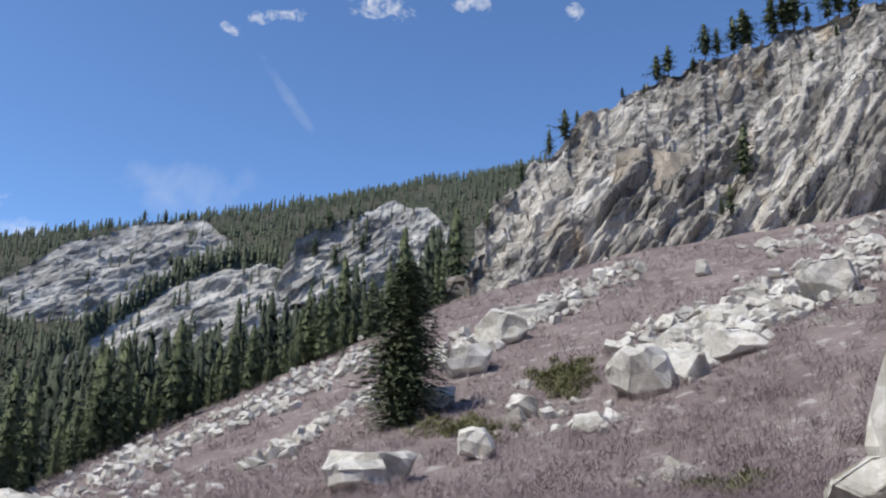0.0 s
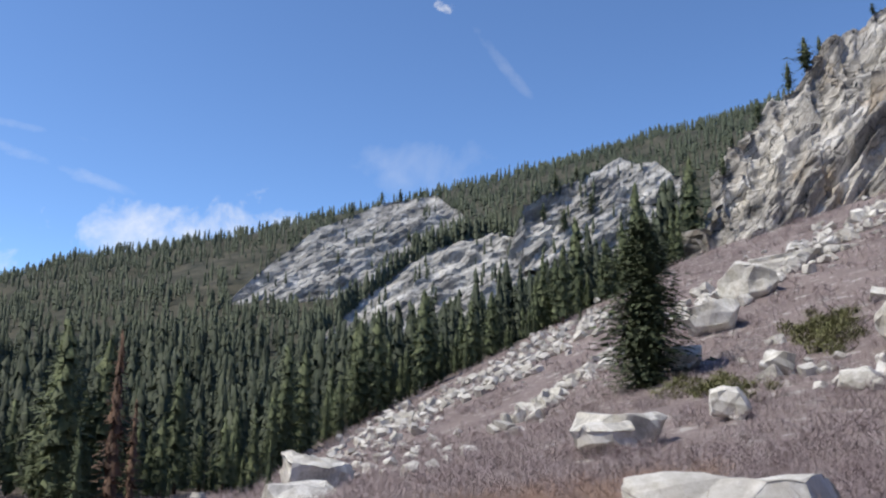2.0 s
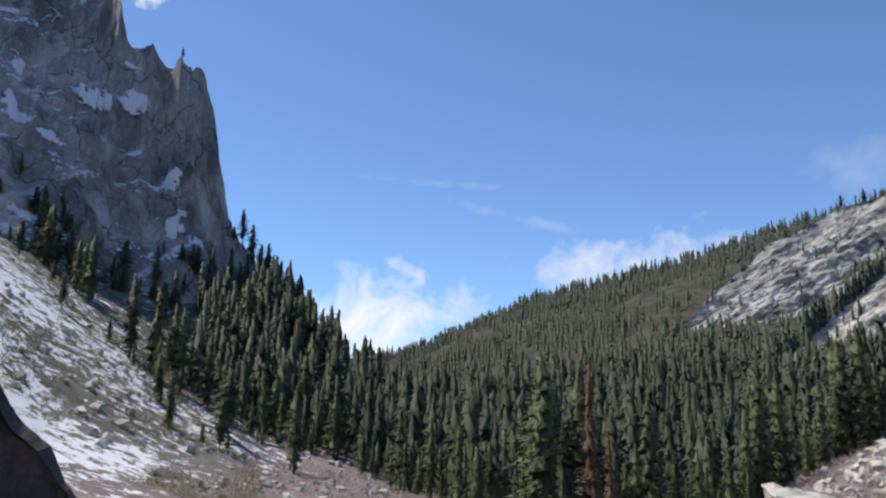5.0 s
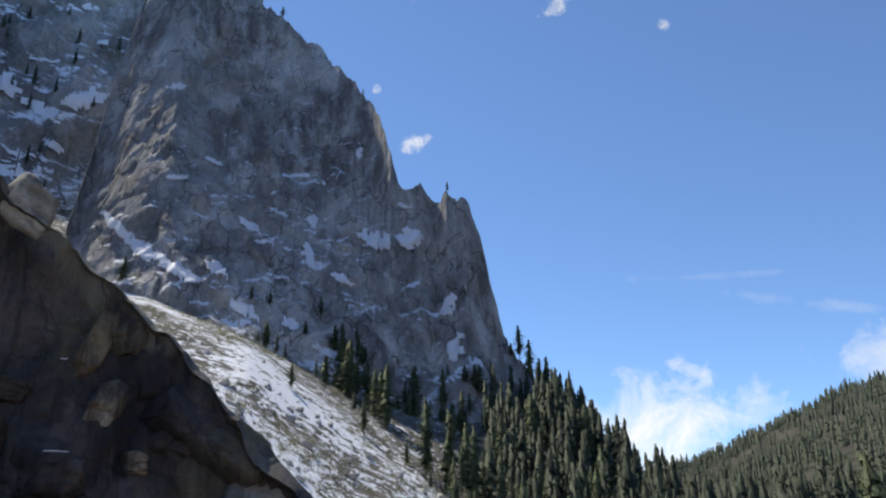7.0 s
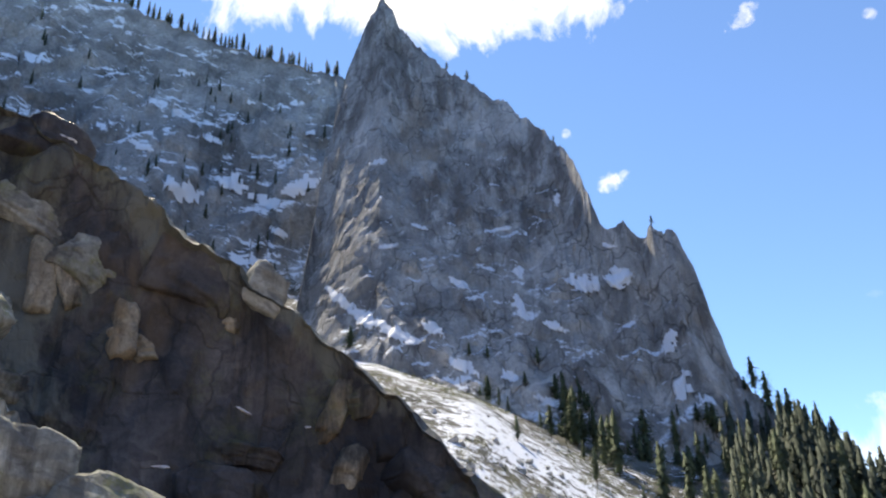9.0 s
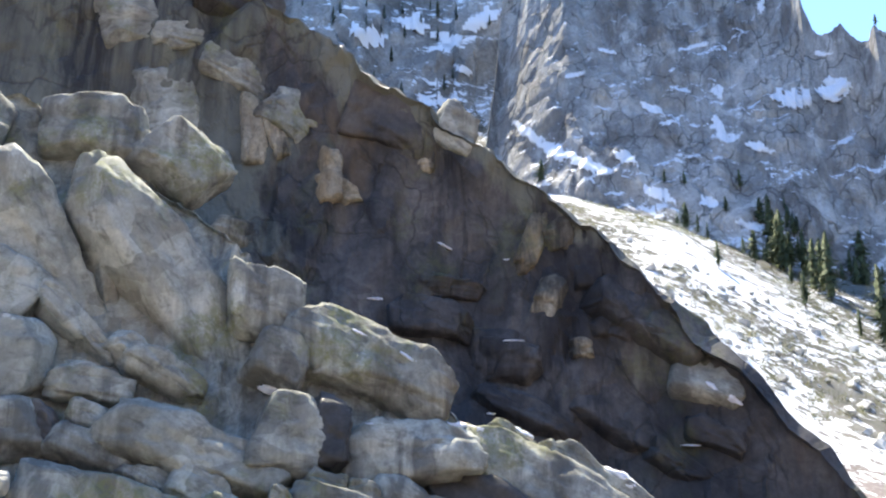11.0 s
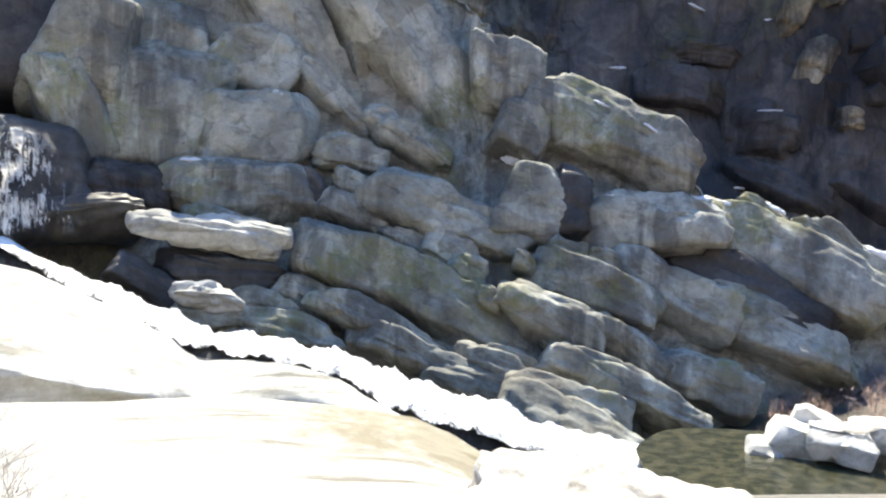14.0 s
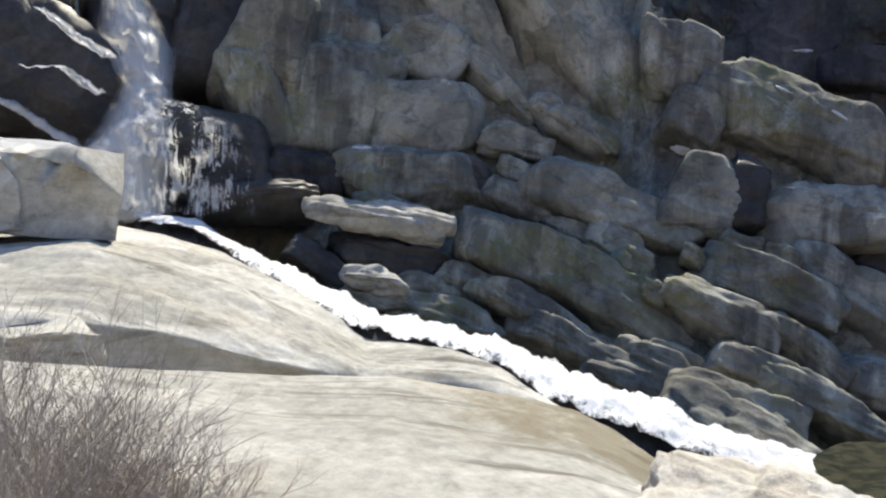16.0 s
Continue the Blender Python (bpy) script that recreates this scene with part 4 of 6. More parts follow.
flake(123.8, 26.1, 4.3, 2.8, 2.4, -10, ROCK_BLOCK, PALE_WORDS)
flake(119.7, 24.1, 5.7, 2.8, 2.4, 28, ROCK_BLOCK, PALE_WORDS)
flake(115.3, 21.8, 4.6, 4.0, 2.4, 35, ROCK_BLOCK, PALE_WORDS)
flake(103.3, 21.1, 3.5, 3.6, 2.4, 38, ROCK_BLOCK, PALE_WORDS)
flake(119.0, 13.3, 3.6, 3.0, 2.4, 12, ROCK_TAN, TAN_WORDS)
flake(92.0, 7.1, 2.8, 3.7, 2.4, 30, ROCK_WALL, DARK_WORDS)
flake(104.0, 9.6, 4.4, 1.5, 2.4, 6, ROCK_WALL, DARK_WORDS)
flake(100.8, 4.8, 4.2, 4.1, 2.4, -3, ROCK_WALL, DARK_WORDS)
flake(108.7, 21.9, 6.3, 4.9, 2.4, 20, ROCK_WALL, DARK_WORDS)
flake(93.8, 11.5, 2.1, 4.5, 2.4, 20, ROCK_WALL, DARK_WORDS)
flake(127.6, 27.0, 4.3, 5.7, 2.4, -10, ROCK_BLOCK, PALE_WORDS)
flake(119.7, 29.0, 4.8, 4.6, 2.4, 20, ROCK_WALL, DARK_WORDS)
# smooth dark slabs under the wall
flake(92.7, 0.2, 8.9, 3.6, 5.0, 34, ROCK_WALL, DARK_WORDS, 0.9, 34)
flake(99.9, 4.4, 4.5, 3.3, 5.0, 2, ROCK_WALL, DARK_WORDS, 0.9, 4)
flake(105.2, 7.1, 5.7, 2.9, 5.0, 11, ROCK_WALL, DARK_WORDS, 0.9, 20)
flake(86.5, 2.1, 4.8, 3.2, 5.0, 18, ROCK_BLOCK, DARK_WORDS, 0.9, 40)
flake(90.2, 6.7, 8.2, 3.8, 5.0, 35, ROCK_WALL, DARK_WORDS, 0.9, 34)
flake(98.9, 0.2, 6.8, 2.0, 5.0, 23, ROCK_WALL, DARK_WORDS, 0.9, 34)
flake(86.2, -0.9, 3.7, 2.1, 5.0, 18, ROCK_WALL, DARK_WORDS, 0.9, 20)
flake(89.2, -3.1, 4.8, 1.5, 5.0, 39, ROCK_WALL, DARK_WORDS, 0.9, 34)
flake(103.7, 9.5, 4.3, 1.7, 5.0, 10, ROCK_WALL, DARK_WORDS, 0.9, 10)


# a smooth streaked face in the middle of the pale cliff
made_rocks[0] += 1
streaked = new("streaked_face", joint_mesh("streaked_face", ROCK_STREAKED, (21.0, 5.0, 22.0), 903, 5, 0.04, 0.05))
streaked.matrix_world = Matrix.Translation(perch("cliff1", -10.6, 0.4) + spot(-10.6, 1.6, -1.0)) @ pose(0, 0, 0, 0, 0, -10.6) @ pose(0, 0, 0, -20, 6, 0)
tagged(streaked, "smooth tan and grey streaked face in the cliff", "rock face")


def snow(x, y, z, wide, tall, tilt):
    """A patch of old snow that clings to a ledge."""
    az = math.degrees(math.atan2(-x, y))
    ob = block("snow_patch", SNOW, az, 0, 30, wide * 1.1, tall * 0.6, 0.7, tilt)
    ob.location = Vector((x, y, z)) + spot(az, 0.25, -0.06)


snow(-35.56, -17.33, 3.57, 1.35, 0.87, 10)
snow(-24.59, -27.62, 3.10, 1.11, 0.35, 0)
snow(-38.58, -8.82, 1.75, 2.95, 0.68, 8)
snow(-37.36, -15.10, 7.18, 1.74, 0.32, 28)
snow(-37.39, -12.82, 5.90, 2.69, 0.44, 26)
snow(-37.81, -11.33, 5.11, 1.13, 0.31, 35)
snow(-49.24, -17.31, 10.09, 1.20, 0.50, 0)
snow(-41.05, -1.60, -0.64, 1.61, 0.90, 30)
snow(-52.65, -13.70, 14.41, 1.83, 0.35, 25)
snow(-53.38, -9.08, 13.13, 0.63, 0.26, 0)
snow(-50.75, -8.44, 7.26, 1.55, 0.24, 0)
snow(-35.39, -12.43, 1.97, 0.43, 0.18, 0)
snow(-39.98, -6.33, 1.57, 1.27, 0.51, 25)
snow(-29.15, -22.90, 1.99, 0.47, 0.23, 0)
snow(-31.68, -23.88, 4.31, 0.68, 0.37, 0)
snow(-51.64, 2.17, 0.75, 1.10, 0.20, 0)
snow(-48.73, -9.58, 2.64, 0.85, 0.31, 0)
snow(-50.50, -27.53, 34.53, 1.41, 0.52, 10)
snow(-52.10, 4.29, 3.82, 2.23, 0.80, 35)


def snow_on(face, az, el, wide, tall, tilt=0.0, deep=0.8):
    """Old snow lying on a rock face: a lumpy sheet that follows the rock; wide and tall in degrees, dipping by tilt."""
    a, up, pts = PERCHES[face]
    flat = pts.reshape(-1, 3)
    way = flat - np.array((0, 0, EYE))
    far = np.hypot(way[:, 0], way[:, 1])
    bear = np.degrees(np.arctan2(-way[:, 0], way[:, 1]))
    high = np.degrees(np.arctan2(way[:, 2], far))
    u, v = (az - bear) * math.cos(radians(el)), high - el
    c, s = math.cos(radians(tilt)), math.sin(radians(tilt))
    d = ((u * c - v * s) / wide * 2) ** 2 + ((u * s + v * c) / tall * 2) ** 2
    near = d < 2.2
    for i in np.nonzero(near)[0]:
        d[i] += 1.1 * noise.fractal((u[i] * 1.6, v[i] * 1.6, az), 0.8, 2.1, 4)
    faces = grid_faces(*pts.shape[:2])
    faces = faces[(d[faces] < 1).all(1) & near[faces].all(1) & ((faces % pts.shape[1]).max(1) < up)]
    if not len(faces):
        return None
    tag = np.arange(len(flat))                       # keep the largest piece that hangs together
    for k in range(400):
        least = tag[faces].min(1)
        was = tag.copy()
        np.minimum.at(tag, faces.ravel(), np.repeat(least, 4))
        if (was == tag).all():
            break
    keys, counts = np.unique(tag[faces[:, 0]], return_counts=True)
    faces = faces[tag[faces[:, 0]] == keys[counts.argmax()]]
    used, where = np.unique(faces, return_inverse=True)
    verts = flat[used] - way[used] / far[used][:, None] * deep * np.clip(1.2 - d[used], 0.15, 1)[:, None]
    verts[:, 2] += deep * 0.3
    ob = new("snow_patch", mesh_of("snow_patch", verts, where.reshape(-1, 4), SNOW))
    return tagged(ob, "patch of old white snow on a mountain ledge", "snow", "snow patches on the ledges")


snow_on("mountain_spire5", 79.0, 21.4, 2.6, 1.5, 4, 2)
snow_on("mountain_spire5", 76.4, 21.6, 2.6, 1.5, -4, 2)
snow_on("mountain_spire5", 94.9, 30.8, 1.2, 0.5, -10)
snow_on("mountain_spire5", 94.2, 24.8, 2.6, 0.5, -6)
snow_on("mountain_spire5", 91.6, 26.2, 1.4, 0.4, 20)
snow_on("mountain_spire5", 85.4, 25.8, 2.0, 0.5, -5)
snow_on("mountain_spire5", 83.9, 22.7, 0.8, 1.2)
snow_on("mountain_spire5", 84.1, 20.2, 1.0, 1.8, -20)
snow_on("mountain_spire5", 73.5, 16.5, 1.0, 2.4, 15)
snow_on("mountain_spire5", 73.0, 13.6, 1.2, 2.4, 10)
snow_on("mountain_spire5", 95.8, 19.6, 2.8, 1.2, 20)
snow_on("mountain_spire5", 77.0, 24.0, 1.2, 0.4, 20)
snow_on("mountain_spire5", 88.5, 22.0, 2.4, 0.6, 30)
snow_on("mountain_spire5", 81.5, 18.6, 2.2, 0.7, 25)
snow_on("mountain_spire5", 90.5, 18.8, 2.6, 0.9, 30)
snow_on("mountain_spire5", 80.5, 27.5, 0.6, 1.0, 10)
snow_on("mountain_spire5", 97.4, 20.6, 3.2, 1.0, 36)
snow_on("mountain_spire5", 93.2, 18.4, 3.6, 1.1, 30)
snow_on("mountain_spire5", 88.6, 16.2, 3.2, 0.9, 28)
snow_on("mountain_spire5", 85.2, 15.4, 1.4, 1.0, 20)
snow_on("mountain_spire5", 82.4, 13.4, 2.0, 0.7, 28)
for az, el, wide, tall, tilt in ((101.2, 28.8, 3.2, 1.4, -30), (103.6, 27.6, 3.6, 1.0, 20), (106.5, 28.6, 2.6, 1.2, 25), (110, 27.6, 3.4, 1.6, 20), (104.5, 30.6, 2.2, 0.5, -8), (108.6, 31.5, 3.0, 0.5, 6), (112, 33, 2.4, 0.5, -5), (106, 34.4, 2.0, 0.4, 10), (100.8, 32.6, 1.4, 0.5, -10),
                                 (115, 30.5, 3.6, 0.8, 12), (102.6, 25.4, 2.4, 0.8, 30), (110.6, 35.6, 2.2, 0.5, 0)):
    snow_on("mountain_flank10", az, el, wide, tall, tilt, 2)


def boulder(az, el, wide, tall, deep=0.0, mat=ROCK_TALUS, tilt=0, label="", r=0.0, square=6.0, fine=12):
    """A boulder whose foot stands on the ground at that bearing, seen el degrees above eye level."""
    made_rocks[0] += 1
    p = land(az, r) if r else on_land(az, el)
    size = (wide, deep or wide * 0.8, tall)
    if fine > 20:
        me = rock_mesh("boulder", mat, size, made_rocks[0] + 200, 26, 5.0, 0.13, fine, True)
    else:
        me = joint_mesh("boulder", mat, [c * 1.08 for c in size], made_rocks[0] + 200, 28, 0.09, 0.07, 1800, False, (0.5, 0.84))
    ob = new("boulder", me)
    ob.matrix_world = Matrix.Translation(p + Vector((0, 0, tall * 0.38))) @ pose(0, 0, 0, 0, tilt, az)
    return tagged(ob, label or ROCK_WORDS["boulder"][0], "boulder", "boulders on the hillside")


# large boulders of the right-hand hillside and the meadow
boulder(2.3, -1.1, 2.4, 2.3, label="rounded white boulder standing in bare brush")
boulder(9.5, -2.9, 6.0, 2.2, 4, label="low broad pale boulder in bare brush")
boulder(0.6, 6.9, 7.8, 5.2, 6, label="square granite boulder with a tan shaded side")
boulder(-1.6, 9.0, 12.5, 2.6, 6, tilt=-8, label="flat pale granite slab on the talus")
boulder(3.2, 4.9, 7.0, 3.6, 5, tilt=-14)
boulder(5.3, 2.0, 3.6, 2.6)
boulder(-8.9, 3.5, 4.8, 5.6, 5, label="tall split granite boulder with a dark hollow")
boulder(-11.6, 4.4, 4.5, 3.0, 4, tilt=-12)
boulder(-14.9, 6.0, 6.5, 2.6, 5, tilt=-8)
boulder(-21.1, 9.6, 7.8, 4.4, 6, label="large flat-topped boulder on pale talus")
boulder(-1.0, 1.9, 2.8, 2.0, tilt=15)
boulder(-5.3, 1.2, 3.6, 1.4, tilt=-10)
boulder(30.4, -6.3, 7.6, 4.2, 6, label="large grey boulder at the edge of the forest")
boulder(31.6, -7.3, 5.5, 2.0, 4)
boulder(38.2, -6.6, 2.6, 1.6)
boulder(55.0, -6.2, 4.6, 1.8, 3, tilt=6, label="long pale boulder in the meadow")
boulder(51.2, -8.2, 1.7, 0.9)
boulder(10.4, -3.2, 4.5, 2.0, 4)
boulder(-22.4, -3.0, 2.4, 2.0, 2, r=24)
boulder(-25.8, 0.0, 2.6, 5.2, 3, r=26, label="tall pale boulder beside bare brush")
boulder(-13.4, 11.6, 2.4, 3.4)
boulder(2.8, 0, 3.4, 1.5, 2.4, r=14, label="broad pale boulder close by in reddish brush")
# the pale rock close to the camera, and a smaller rust-coloured one beside it
near_rock = boulder(108.6, 0, 1.75, 1.05, 1.3, ROCK_NEAR, 6, "rough pale granite boulder close beside the slab", 4.2, 3.0, 60)
near_rock.location.z = -0.17
small_rock = boulder(119.8, 0, 0.5, 0.4, 0.4, plain("rusty_granite", (0.5, 0.33, 0.22), 0.85), 0, "small smooth rust-coloured rock", 4.6)
small_rock.location.z = -0.4


# ---- talus: bands of broken rock on the hillside ----
def scatter_talus():
    """Bands: bearing and degrees above eye level at each end, spread, number of rocks, largest size."""
    bands = [(-8.7, 12.2, 5.3, 5.8, 0.6, 420, 2.4), (-25, 12.2, -9.5, 5.6, 0.95, 640, 2.7), (-27, 14.6, -17, 13.2, 0.5, 70, 3.2),
             (10, 6.2, 27, -2.4, 0.45, 560, 2.1), (9.5, 3.4, 17, -1.5, 0.35, 160, 2.0), (-12.5, -1.6, -9, -2.2, 0.35, 60, 0.9),
             (66, -3.6, 57, -4.9, 0.35, 90, 1.5), (25, -2.5, 33, -5, 0.6, 90, 1.8), (3, 3.2, -8, 1.4, 0.8, 40, 1.6), (20, -2.5, 34, -5.5, 0.8, 110, 1.6), (64, -1.6, 58, -3.4, 0.25, 40, 1.6), (94, 11, 69, -0.5, 2.0, 320, 2.0)]
    rnd = random.Random(5)
    shapes = [joint_mesh("talus_rock", ROCK_TALUS, (1.1, rnd.uniform(0.6, 0.95), rnd.uniform(0.45, 0.8)), 400 + k, 12, 0.03, 0.05, 160, False, (0.55, 0.85)) for k in range(12)]
    small = [joint_mesh("rubble", ROCK_TALUS, (1.1, rnd.uniform(0.6, 0.95), rnd.uniform(0.45, 0.8)), 430 + k, 9, 0, 0.03, 10, False, (0.55, 0.85)) for k in range(8)]
    spots = []
    for a0, e0, a1, e1, wide, count, most in bands:
        for k in range(count):
            t = rnd.random()
            p = on_land(a0 + (a1 - a0) * t + rnd.gauss(0, wide * 1.2), e0 + (e1 - e0) * t + rnd.gauss(0, wide * 0.85))
            spots.append((p, most * (0.22 + 0.78 * rnd.random() ** 2.2)))
    spots.sort(key=lambda s: -s[1])
    rest_v, rest_f, base = [], [], 0
    for k, (p, s) in enumerate(spots):
        me = shapes[k % 12] if k < 280 else small[k % 8]
        m = Matrix.Translation(p + Vector((0, 0, s * 0.15))) @ pose(0, 0, 0, rnd.uniform(-35, 35), rnd.uniform(-35, 35), rnd.uniform(0, 360)) @ Matrix.Scale(s, 4)
        if k < 280:
            ob = new("talus_rock", me)
            ob.matrix_world = m
            tagged(ob, "broken pale granite rock on the slope", "rock", "talus rocks on the hillside")
        else:
            co = np.empty(len(me.vertices) * 3)
            me.vertices.foreach_get("co", co)
            M = np.array(m)
            rest_v.append(co.reshape(-1, 3) @ M[:3, :3].T + M[:3, 3])
            f = np.empty(len(me.polygons) * 3, dtype=np.int32)
            me.polygons.foreach_get("vertices", f)
            rest_f.append(f.reshape(-1, 3) + base)
            base += len(me.vertices)
    ob = new("talus", mesh_of("talus", np.concatenate(rest_v), np.concatenate(rest_f), ROCK_TALUS, False))
    tagged(ob, "small broken granite rubble across the hillside", "rubble", kind="stuff")


scatter_talus()


# ---- water ----
def ribbon(name, mat, line, label, category, across=12, lift=0.0, spread=1.0, sag=0.0, rough=0.1, kind="", ragged=0.0):
    """A band of running water or its bed along a line of (bearing, distance, degrees above eye level, width, fall towards the camera)."""
    line = np.array(line, float)
    t = np.linspace(0, len(line) - 1, 420)
    az, r, el, wd, fall = (np.interp(t, np.arange(len(line)), line[:, k]) for k in range(5))
    verts, body = [], []
    for i in range(len(t)):
        k0, k1 = (1 + ragged * noise.fractal((t[i] * 2.1, q, 0.0), 0.7, 2.1, 4) for q in (3.0, 8.0))
        for j in range(across):
            v = 2 * j / (across - 1) - 1
            u = v * (k0 if v < 0 else k1) * wd[i] * spread / 2
            p = spot(az[i], r[i] + u, rise(r[i], el[i]) + u * fall[i] + lift - sag * v * v)
            p.z += noise.fractal(Vector((p.x * 0.9, p.y * 0.9, p.z)) * 1.4, 0.9, 2.2, 5) * rough
            verts.append(p)
            body.append((1 - abs(v)) * min(1.0, (len(line) - 1 - t[i]) * 0.5))
    me = mesh_of(name, verts, grid_faces(len(t), across), mat)
    me.attributes.new("body", "FLOAT", "POINT").data.foreach_set("value", np.array(body, dtype=np.float32))
    return tagged(new(name, me), label, category, kind=kind)


CREEK = [(153.6, 35.0, -2.8, 2.4, 0.1), (149.7, 33.0, -3.4, 2.2, 0.1), (146.4, 30.0, -5.4, 2.0, 0.15), (143.2, 28.0, -6.9, 2.2, 0.2), (139.9, 26.2, -8.8, 2.2, 0.2), (136.6, 25.2, -10.0, 1.9, 0.2),
         (131.6, 24.2, -10.8, 1.6, 0.2), (128, 23.4, -11.7, 1.5, 0.3), (124.5, 22.6, -13.4, 1.7, 0.4), (119.2, 22.2, -15.0, 1.5, 0.4), (112.3, 21.8, -16.6, 1.2, 0.4), (106, 21.6, -17.2, 1.1, 0.2), (102, 21.4, -17.4, 0.8, 0.0)]
ribbon("creek_bed", ROCK_WET_SHADE, CREEK, "smooth wet granite bed under the creek", "creek bed", 14, -0.25, 3.0, 1.6, 0.2, "structure")
ribbon("creek", FOAM, CREEK, "white rushing creek sliding down granite", "creek", 30, 0.12, 1.05, 0.12, 0.1, "structure", 0.55)


def spray_material(name, low, high, threads=5.0):
    """Falling water: white threads with gaps between them."""
    n = Nodes(name, 0.4)
    f = n.noise(n.place((1, 1, 0.1)), threads, 5, 0.7, 0.4)
    g = n.noise(n.place(), 0.9, 4, 0.6)
    hole = n.span(n.math("ADD", f, n.span(g, 0.3, 0.7, -0.12, 0.12)), low, high)
    hole = n.math("MULTIPLY", hole, n.span(n.attr("body"), 0.0, 0.5))
    n.bsdf.inputs["Base Color"].default_value = (0.93, 0.95, 0.96, 1)
    through_it = n.add("ShaderNodeBsdfTranslucent", Color=(0.95, 0.96, 0.97, 1))
    both = n.add("ShaderNodeMixShader", Fac=0.5)
    n.put(both.inputs[1], n.bsdf.outputs[0])
    n.put(both.inputs[2], through_it.outputs[0])
    clear = n.add("ShaderNodeBsdfTransparent")
    mix = n.add("ShaderNodeMixShader", Fac=hole)
    n.put(mix.inputs[1], clear.outputs[0])
    n.put(mix.inputs[2], both.outputs[0])
    n.put(n.t.nodes["Material Output"].inputs["Surface"], mix.outputs[0])
    return n.mat


SPRAY, VEIL = spray_material("falling_water", 0.14, 0.36), spray_material("thin_falling_water", 0.46, 0.62, 4.5)


def fall(name, path, label, mat=SPRAY, across=16):
    """Falling water along a path of (bearing, distance, degrees above eye level, half width)."""
    path = np.array(path, float)
    t = np.linspace(0, len(path) - 1, 80)
    az, r, el, wd = (np.interp(t, np.arange(len(path)), path[:, k]) for k in range(4))
    verts, body = [], []
    for i in range(len(t)):
        for j in range(across):
            u = j / (across - 1) * 2 - 1
            p = spot(az[i], r[i], rise(r[i], el[i])) + spot(az[i] - 90, 1, 0) * u * wd[i]
            k = noise.fractal((p.x * 1.5, p.y * 1.5, p.z * 0.5), 0.8, 2.1, 4)
            p += spot(az[i], 1, 0.25) * (k * 0.5 + 0.35 * u * u)
            p.z += noise.fractal(p * 1.2, 0.8, 2.1, 3) * 0.15
            verts.append(p)
            body.append((1 - abs(u)) * min(1.0, 6 * min(t[i], len(path) - 1 - t[i]) + 0.2))
    me = mesh_of(name, verts, grid_faces(len(t), across), mat)
    me.attributes.new("body", "FLOAT", "POINT").data.foreach_set("value", np.array(body, dtype=np.float32))
    return tagged(new(name, me), label, "waterfall", kind="structure")


fall("waterfall", [(155.0, 39.4, 13.5, 0.5), (154.0, 38.9, 10.4, 1.2), (153.5, 38.0, 8, 1.7), (152.8, 37.2, 5.5, 1.1), (153.4, 36.2, 3.2, 1.5), (154.2, 35.2, 1.0, 1.9), (154.2, 34.6, -3.2, 1.8)], "white waterfall dropping over black rock")
fall("waterfall", [(154.4, 38.8, 12, 0.4), (153.7, 38.2, 9, 0.9), (153.0, 37.0, 6, 0.9), (153.2, 35.8, 3.6, 0.9), (154.9, 34.7, 0.8, 1.2), (154.6, 34.1, -2.6, 1.0)], "white waterfall dropping over black rock")
fall("water_veil", [(152.6, 35.4, 4.9, 0.5), (151.6, 34.8, 4.5, 1.2), (150.6, 34.2, 3.4, 2.1), (149.9, 33.9, 1.2, 2.7), (149.8, 33.7, -2.8, 3.0)], "thin veil of water spread over a rounded rock", VEIL, 30)
fall("side_trickle", [(163, 36.5, 5, 0.5), (160, 36.1, 3.4, 0.4), (157.6, 35.8, 1.8, 0.4), (156.4, 35.5, 0.2, 0.5)], "side trickle of white water on black rock")
fall("side_trickle", [(159.2, 36.8, 9.8, 0.3), (157, 36.5, 8.4, 0.35), (155, 36.4, 7.2, 0.4)], "side trickle of white water on black rock")
fall("side_trickle", [(160.2, 36.6, 6.4, 0.3), (157.8, 36.3, 6.3, 0.35), (155.8, 36.2, 5.0, 0.4)], "side trickle of white water on black rock")


def build_pool():
    verts, faces = [], []
    n = 40
    mid = POOL_AT
    for i in range(n):
        a = 2 * math.pi * i / n
        k = 1 + 0.2 * noise.noise((math.cos(a) * 1.5, math.sin(a) * 1.5, 2))
        verts.append(mid + Vector((math.cos(a) * 3.4 * k, math.sin(a) * 3.8 * k, 0)))
    me = bpy.data.meshes.new("pool")
    me.from_pydata([tuple(v) for v in verts], [], [tuple(range(n))])
    me.materials.append(POOL)
    tagged(new("pool", me), "dark clear pool at the foot of the creek", "pool", kind="structure")


build_pool()


